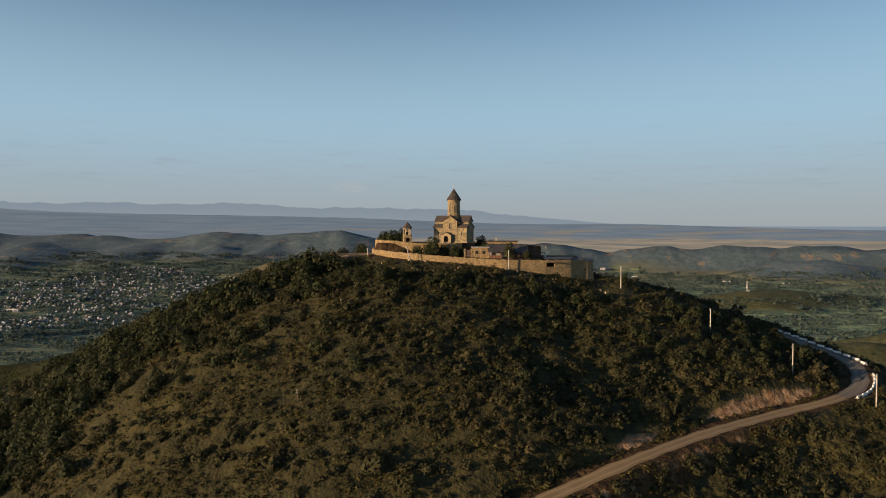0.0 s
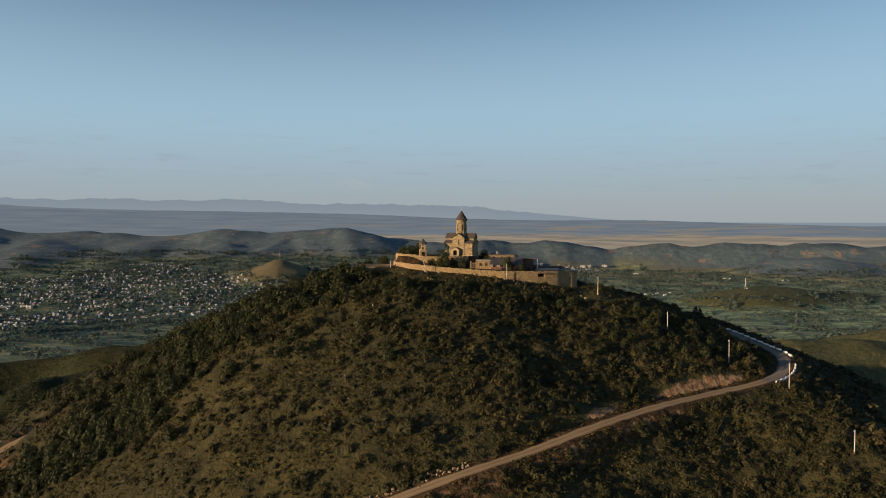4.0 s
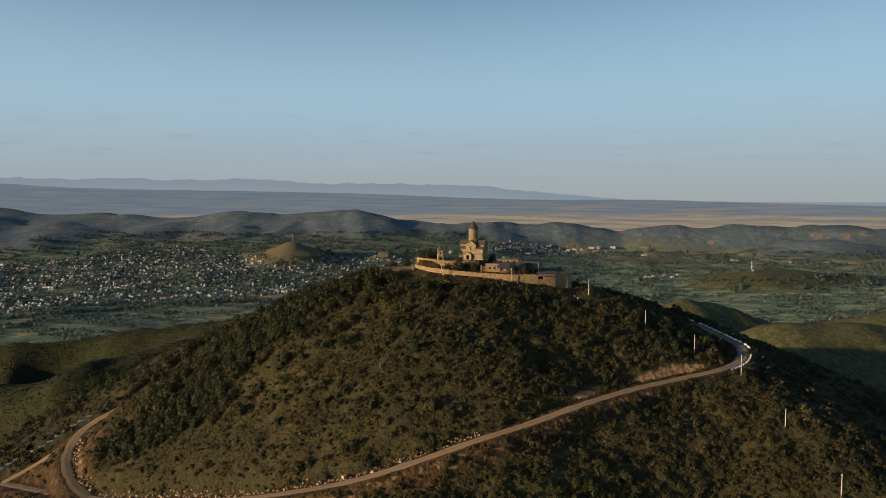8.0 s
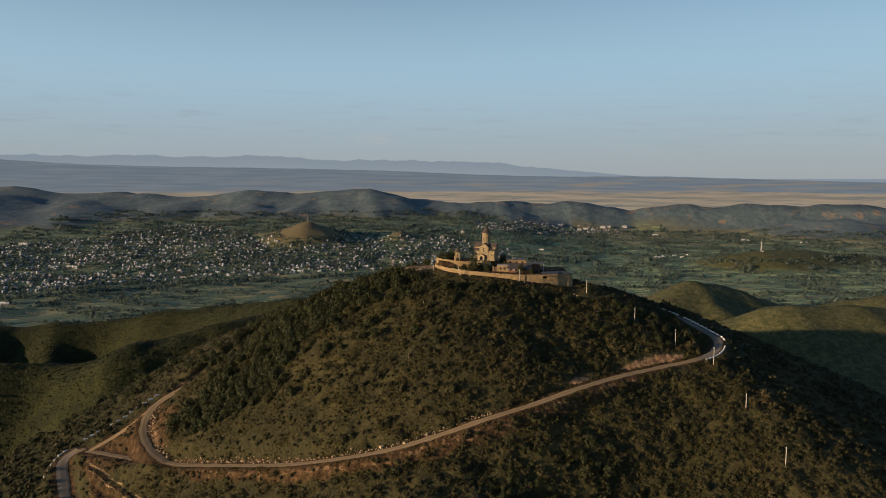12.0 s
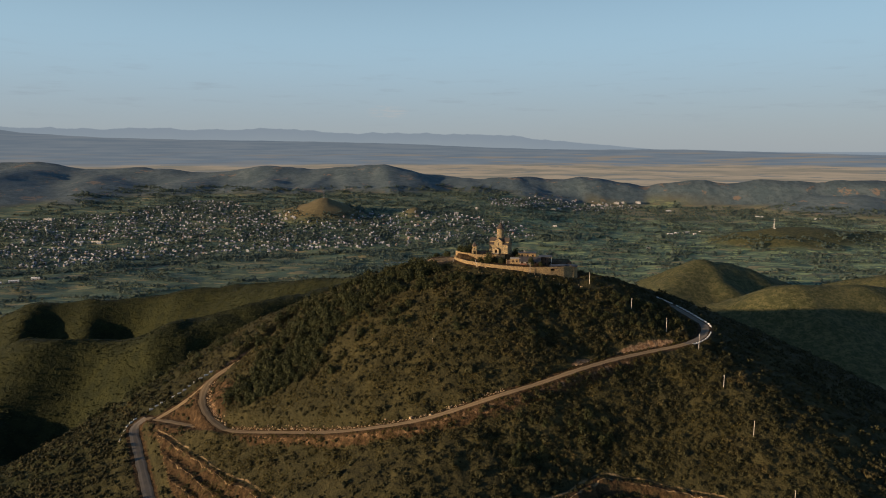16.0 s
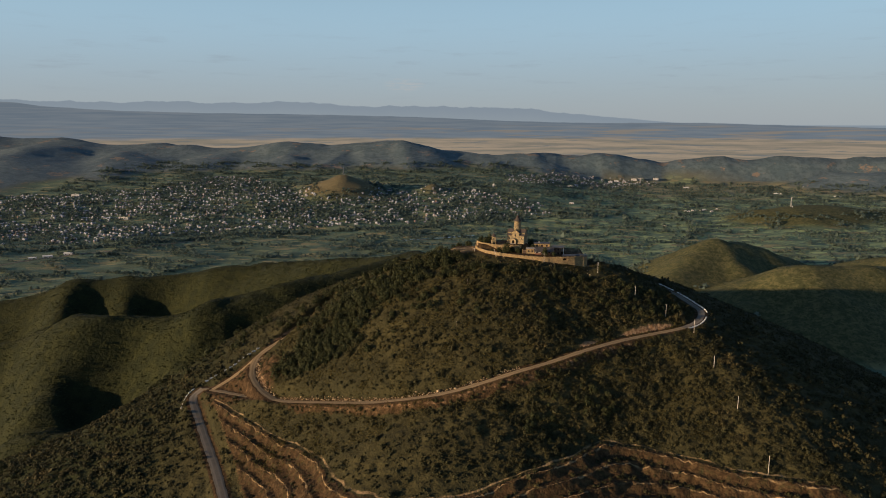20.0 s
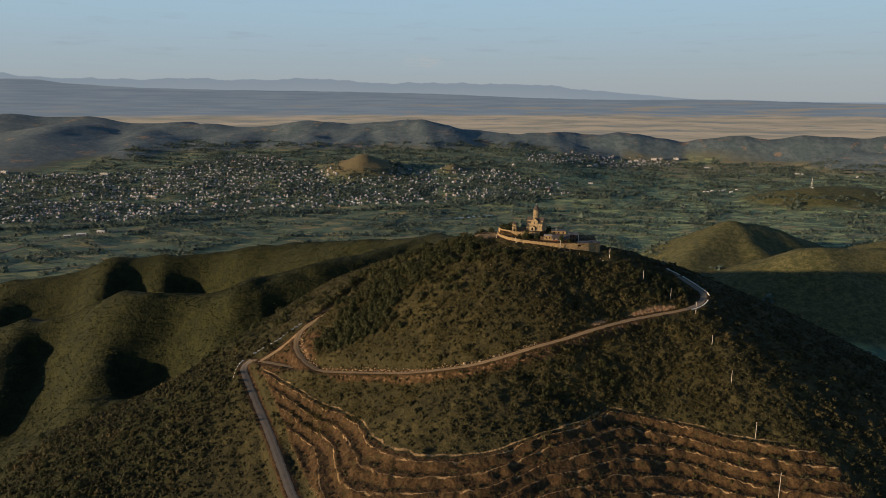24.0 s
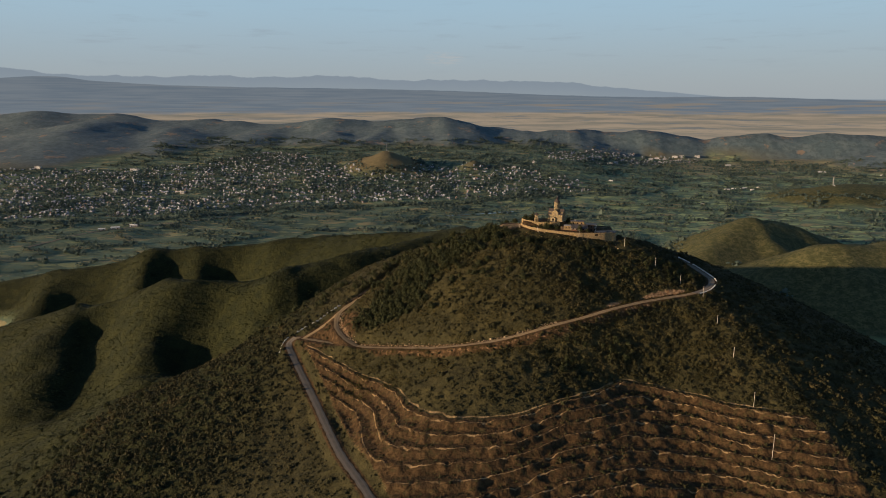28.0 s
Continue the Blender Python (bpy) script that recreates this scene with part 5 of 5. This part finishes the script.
for k, (x, y, tall, wide, label) in enumerate([
    (-3.6, 222.5, 7.4, 2.9, "broad dark green tree in the lower yard"),
    (0.2, 224.0, 4.4, 1.9, "small bushy tree below the church porch"),
    (4.0, 222.5, 4.2, 2.0, "round bushy tree below the church"),
    (6.4, 224.4, 3.4, 1.6, "low bush beside the yard gate"),
    (-8.6, 223.6, 4.2, 2.0, "low bushy tree behind the outer wall"),
    (-13.2, 222.6, 3.2, 1.7, "low bush behind the outer wall"),
    (-17.5, 234.6, 5.0, 2.9, "wide round tree beside the belfry"),
    (-21.0, 240.0, 4.6, 2.4, "round tree on the upper yard's edge"),
    (-14.5, 243.0, 5.6, 2.6, "dark tree behind the belfry"),
    (13.8, 241.0, 6.4, 2.6, "dark tree behind the church"),
    (17.4, 243.5, 5.8, 2.2, "dark tree behind the church"),
    (20.5, 240.5, 5.0, 2.0, "slim dark tree behind the flat-roofed house"),
    (14.4, 229.8, 4.6, 2.2, "bushy tree beside the stone house"),
    (21.6, 217.8, 6.0, 2.0, "round-headed tree before the long house"),
    (27.4, 217.4, 3.2, 1.5, "low bush before the long house"),
    (-30.0, 246.0, 4.6, 2.5, "bushy tree behind the parking ground"),
    (-37.0, 247.0, 4.2, 2.3, "bushy tree behind the parking ground"),
    (56.4, 209.4, 3.6, 1.9, "dark round tree beside a power pole"),
]):
    yard_tree(x, y, tall, wide, k + 1, label)

# ---- stones ----
ROCKS = []
for k in range(6):
    r = np.random.RandomState(200 + k)
    c = np.array([[-1, -1, -1], [1, -1, -1], [1, 1, -1], [-1, 1, -1], [-1, -1, 1], [1, -1, 1], [1, 1, 1], [-1, 1, 1]]) * 0.5 + r.uniform(-0.22, 0.22, (8, 3))
    ROCKS.append(c[[0, 3, 2, 1, 4, 5, 6, 7, 0, 1, 5, 4, 1, 2, 6, 5, 2, 3, 7, 6, 3, 0, 4, 7]])
edge = along_edge(ROADS[0][0], 185, 338, -3.7, 0.42)
edge += along_edge(ROADS[1][0], 4, 50, -3.0, 0.5)
p = np.array(edge)
x, y = p[:, 0] + rng.normal(0, 0.75, len(p)), p[:, 1] + rng.normal(0, 0.75, len(p))
extra = rng.uniform(0, 1, (90, 2)) * [[70, 12]] + [[-20, 203]]
extra = extra[(extra[:, 1] < np.interp(extra[:, 0], WALL_X, WALL_Y) - 1.2)]
x, y = np.concatenate([x, extra[:, 0]]), np.concatenate([y, extra[:, 1]])
k = len(x)
size = np.exp(rng.normal(-0.95, 0.45, (k, 1))) * rng.uniform(0.7, 1.2, (k, 3))
scatter("loose_stones", ROCKS, np.stack([x, y, level_at(x, y) + 0.1], 1), size, rng.uniform(0, 6.28, k), rng.randint(0, 6, k), rock_mat, "pale broken stones heaped along the road bank", "stones", corners=4)

# ---- the valley and the town ----
plaster_mat = leaf_material("house_plaster", (0.12, 0.13, 0.14), (0.32, 0.33, 0.35), (0.25, 0.20, 0.17), 0.0)
town_roof_mat = leaf_material("town_roofs", (0.11, 0.12, 0.14), (0.44, 0.46, 0.49), (0.24, 0.13, 0.10), 0.0)
block_mat = plain_surface("pale_apartment_plaster", (0.34, 0.335, 0.33), (0.52, 0.51, 0.50), 0.08, 0.85)
water_mat = plain_surface("river_water", (0.05, 0.07, 0.08), (0.09, 0.11, 0.12), 0.05, 0.12, bump=0.02)

# outline of the town on the valley floor
TOWN = [(-1960, 1700), (-1616, 1806), (-1401, 1872), (-1201, 2028), (-1000, 2193), (-702, 2278), (-435, 2327), (-122, 2402), (230, 2594), (240, 2726), (16, 2960), (-206, 3023), (-549, 3046), (-722, 3034), (-997, 2964), (-1202, 3230), (-1493, 3486), (-1654, 3375), (-1768, 2995), (-1993, 2842), (-2330, 2790), (-2750, 2700)]
TOWN_NORTH = [(60, 3380), (321, 3420), (759, 3860), (1040, 4120), (1000, 4300), (640, 4290), (300, 4050), (20, 3620)]
VILLAGE_EAST = [(1750, 3880), (2300, 3820), (2700, 3900), (2600, 4060), (1900, 4060)]


def inside_of(x, y, outline):
    ok = np.zeros(len(x), bool)
    for (ax, ay), (bx, by) in zip(outline, outline[1:] + outline[:1]):
        if ay != by:
            ok ^= ((ay > y) != (by > y)) & (x < (bx - ax) * (y - ay) / (by - ay) + ax)
    return ok


def houses(count, outline, seed):
    """Places for houses along bent streets inside an outline."""
    rng = np.random.RandomState(seed)
    lo, hi = np.min(outline, 0), np.max(outline, 0)
    x, y = rng.uniform(lo[0], hi[0], count * 3), rng.uniform(lo[1], hi[1], count * 3)
    row = 46 + 6 * np.sin(x / 300)
    y = np.round((y + 0.28 * x + 40 * np.sin(x / 260)) / row) * row - 0.28 * x - 40 * np.sin(x / 260) + rng.normal(0, 6, len(y))
    keep = inside_of(x, y, outline) & (waves(x, y, 420, seed + 3, 3) > -0.75)
    x, y = x[keep][:count], y[keep][:count]
    z = level_at(x, y)
    low = z < valley_floor(x, y) + 22
    return x[low], y[low], z[low], rng.uniform(0, 1, (low.sum(), 6))


x, y, z, u = (np.concatenate(q) for q in zip(houses(2700, TOWN, 61), houses(480, TOWN_NORTH, 62), houses(170, VILLAGE_EAST, 63)))
hx, hy, tall = 2.8 + 2.4 * u[:, 0], 2.5 + 1.5 * u[:, 1], 2.6 + 2.6 * (u[:, 2] > 0.65) + u[:, 2]
peak = 1.6 + 1.6 * u[:, 3]
turn = -0.27 + 0.5 * (u[:, 4] - 0.5) + (u[:, 5] > 0.6) * math.pi / 2
k = len(x)
wall_box = np.array([[-1, -1, 0], [1, -1, 0], [1, -1, 1], [-1, -1, 1], [1, -1, 0], [1, 1, 0], [1, 1, 1], [1, -1, 1], [1, 1, 0], [-1, 1, 0], [-1, 1, 1], [1, 1, 1], [-1, 1, 0], [-1, -1, 0], [-1, -1, 1], [-1, 1, 1]], float)
hip = np.array([[-1.1, -1.15, 0], [1.1, -1.15, 0], [0.5, 0, 1], [-0.5, 0, 1], [1.1, 1.15, 0], [-1.1, 1.15, 0], [-0.5, 0, 1], [0.5, 0, 1], [1.1, -1.15, 0], [1.1, 1.15, 0], [0.5, 0, 1], [0.5, 0, 1.0], [-1.1, 1.15, 0], [-1.1, -1.15, 0], [-0.5, 0, 1], [-0.5, 0, 1.0]], float)
hip[11] += [0.01, 0.01, 0]
hip[15] += [-0.01, -0.01, 0]
panes = np.array([[-0.7, -1.02, 0.3], [-0.35, -1.02, 0.3], [-0.35, -1.02, 0.75], [-0.7, -1.02, 0.75], [0.35, -1.02, 0.3], [0.7, -1.02, 0.3], [0.7, -1.02, 0.75], [0.35, -1.02, 0.75]], float)
size = np.stack([hx, hy, tall + 1.5], 1)
none = np.zeros(k, int)
scatter("town_house_walls", [wall_box], np.stack([x, y, z - 1.5], 1), size, turn, none, plaster_mat, "pale plastered walls of the town's many houses", "houses", corners=4)
scatter("town_house_roofs", [hip], np.stack([x, y, z + tall], 1), np.stack([hx, hy, peak], 1), turn, none, town_roof_mat, "grey and red-brown roofs of the town's houses", "roofs", corners=4)
scatter("town_house_windows", [panes], np.stack([x, y, z], 1), np.stack([hx, hy, tall], 1), turn, none, void_mat, "dark windows of the town's houses", "windows", corners=4)


def apartment_block(x, y, long, deep, floors, turn, label="pale apartment block with rows of dark windows"):
    z = ground_at(x, y)
    ob = thing("apartment_block", label, "building", "apartment blocks in the town", pose(x, y, z, 0, 0, turn))
    h = 3.0 * floors
    wall = part("wall", box(-long / 2, long / 2, -deep / 2, deep / 2, -2, h), block_mat, ob)
    roof = part("roof", box(-long / 2 - 0.4, long / 2 + 0.4, -deep / 2 - 0.4, deep / 2 + 0.4, h, h + 0.7), slab_mat, ob)
    part("stair_head", box(-2, 2, -1.5, 1.5, h + 0.7, h + 2.8), block_mat, roof)
    for f in range(floors):
        count = max(3, int(long / 6))
        for q in range(count):
            u = -long / 2 + (q + 0.5) * long / count
            part("window", box(u - 1.1, u + 1.1, -deep / 2 - 0.06, -deep / 2 + 0.1, 3 * f + 0.9, 3 * f + 2.4), void_mat, wall)
    return ob


for x, y, long, deep, floors, turn in [(390, 3511, 34, 13, 3, 6), (435, 3642, 30, 12, 3, -4), (700, 4080, 30, 12, 4, 3), (750, 4155, 34, 12, 4, -4), (800, 4170, 26, 12, 4, 12), (870, 4205, 40, 13, 4, -6), (915, 4215, 32, 12, 4, 2), (1018, 4248, 38, 12, 4, -3), (-123, 3010, 24, 12, 3, 4), (-28, 3172, 16, 12, 5, -5), (-2005, 2800, 48, 14, 4, 3), (-2500, 2760, 46, 14, 4, -6), (-1523, 2368, 56, 14, 3, -12)]:
    apartment_block(x, y, 0.8 * long, 0.85 * deep, floors, turn)


def farm_building(x, y, long, deep, tall, turn, label):
    z = ground_at(x, y)
    ob = thing("farm_building", label, "farm building", "farm buildings in the valley", pose(x, y, z, 0, 0, turn))
    wall = part("wall", gable(deep / 2, tall, tall + deep * 0.22, -long / 2, long / 2, "x", -2), block_mat, ob)
    for side in (-1, 1):
        part("roof", roof_slope(deep / 2, tall, tall + deep * 0.22, -long / 2 - 0.5, long / 2 + 0.5, side, "x", 0.2, 0.6), white_mat, ob)
    for u in (-long / 4, long / 4):
        part("door", box(u - 1.5, u + 1.5, -deep / 2 - 0.08, -deep / 2 + 0.1, 0, min(3.0, tall - 0.4)), wood_mat, wall)


for x, y, long, deep, tall, turn in [(850, 2880, 24, 10, 4, 8), (885, 2905, 18, 9, 4, -10), (936, 2932, 30, 11, 5, 4), (962, 2890, 14, 8, 4, 20), (1010, 2960, 16, 9, 4, -14), (640, 2420, 16, 8, 3.5, 5), (-1340, 1630, 26, 9, 4.5, 24), (-1367, 1600, 20, 9, 4, 24), (-1300, 1668, 24, 9, 5, 10), (-180, 2560, 20, 9, 4, 0), (1540, 3620, 40, 12, 5, 2), (1800, 3500, 34, 11, 5, -4), (1120, 3900, 30, 11, 5, 6), (330, 2870, 18, 9, 4, -8)]:
    farm_building(x, y, long, deep, tall, turn, "white-roofed farm building among the valley fields")


def radio_mast(x, y, tall):
    z = ground_at(x, y)
    ob = thing("radio_mast", "tall steel lattice radio mast on a hilltop", "mast", "radio masts", pose(x, y, z - 0.5))
    def at(k, h):
        r = 2.6 * (1 - h / tall) + 0.45
        a = math.tau * (k + 0.5) / 4
        return (r * math.cos(a), r * math.sin(a), h)
    for k in range(4):
        part("leg", rod(at(k, 0), at(k, tall), 0.34, 0.26, 5), iron_mat, ob)
    for q in range(8):
        h0, h1 = tall * q / 8, tall * (q + 1) / 8
        for k in range(4):
            part("brace", rod(at(k, h0), at((k + 1) % 4, h1), 0.12, 0.12, 4), iron_mat, ob)
    for h in (0.8, 0.9):
        part("dish", turned([(0.2, 0), (0.9, 0.25), (1.0, 0.5)], 10, at=(0.8, -0.6, tall * h)), white_mat, ob)
    part("antenna", rod((0, 0, tall - 0.5), (0, 0, tall + 4), 0.14, 0.05, 5), iron_mat, ob)
    part("cabin", box(3.5, 7.5, -2, 2, -0.5, 3.2), white_mat, ob, "small white equipment cabin")


radio_mast(-747, 2950, 40)
radio_mast(1172, 2570, 42)

# river pools showing between the trees
p = np.array(smooth_line([(-330, 2010, -310), (-248, 2049, -310), (-150, 2100, -310), (-90, 2140, -310)], 15))
side = np.array([-0.42, 0.9])
offs = np.array([-1, -0.5, 0, 0.5, 1.0])
wide = (6 + 4 * np.sin(p[:, 0] / 31))[:, None] * offs[None]
X, Y = p[:, :1] + side[0] * wide, p[:, 1:2] + side[1] * wide
tagged(sheet("river", X, Y, np.full(X.shape, float(level_at(X, Y).max()) + 0.35), water_mat), "calm pale river reach in front of the town", "river", kind="structure")
# road into the town
line = [(-1420, 1330), (-1372, 1552), (-1337, 1614), (-1226, 1720), (-1090, 1870), (-1010, 2010), (-1030, 2150), (-1090, 2320), (-1200, 2600)]
line = smooth_line([(a, b, ground_at(a, b) + 0.5) for a, b in line], 14)
line = [(a, b, ground_at(a, b) + 0.7) for a, b, _ in line]
ribbon("road", line, 5.0, asphalt_mat, 0.1, "grey valley road leading into the town")

# hedges, orchards and trees of the valley
rng = np.random.RandomState(91)
rows = []
for _ in range(3200):
    cx, cy = rng.uniform(-2300, 2600), rng.uniform(1000, 4150) ** 1.0
    a = rng.choice([-0.30, -0.24, 1.27, -0.36, 0.1]) + rng.normal(0, 0.08)
    long = rng.uniform(30, 170)
    s = np.arange(0, long, rng.uniform(6, 11))
    rows.append(np.stack([cx + s * math.cos(a), cy + s * math.sin(a)], 1) + rng.normal(0, 2.5, (len(s), 2)))
belt = smooth_line([(-2000, 1590, 0), (-1762, 1645, 0), (-1343, 1779, 0), (-1109, 1929, 0), (-946, 2055, 0), (-753, 2136, 0), (-552, 2221, 0), (-230, 2326, 0), (80, 2520, 0)], 6)
b = np.array(belt)[:, :2]
rows += [b + rng.normal(0, 16, b.shape) for _ in range(3)]
for outline, count in ((TOWN, 12500), (TOWN_NORTH, 700), (VILLAGE_EAST, 150)):
    lo, hi = np.min(outline, 0), np.max(outline, 0)
    q = rng.uniform(lo, hi, (count, 2))
    rows.append(q[inside_of(q[:, 0], q[:, 1], outline)])
q = np.stack([rng.uniform(-2200, 2600, 12000), rng.uniform(900, 4100, 12000)], 1)
rows.append(q[waves(q[:, 0], q[:, 1], 330, 93, 3) > 0.55])
q = np.concatenate(rows)
z = level_at(q[:, 0], q[:, 1])
keep = (z < valley_floor(q[:, 0], q[:, 1]) + 40) & (np.hypot(q[:, 0] + 747, q[:, 1] - 2950) > 90)
q, z = q[keep], z[keep]
k = len(q)
size = np.exp(rng.normal(1.15, 0.38, (k, 1))) * [[1.0, 1.0, 1.05]] * np.where(q[:, 1:] > 2400, 1.1, 1.0)
VALLEY = [clump(160 + j, 12, 0.60, 0.05, 1.6) for j in range(6)]
scatter("valley_trees", VALLEY, np.column_stack([q, z]), size, rng.uniform(0, 6.28, k), rng.randint(0, 6, k), hazed_leaf_mat, "dark hedgerow and orchard trees on the valley floor, haze in their leaf colour", "trees")
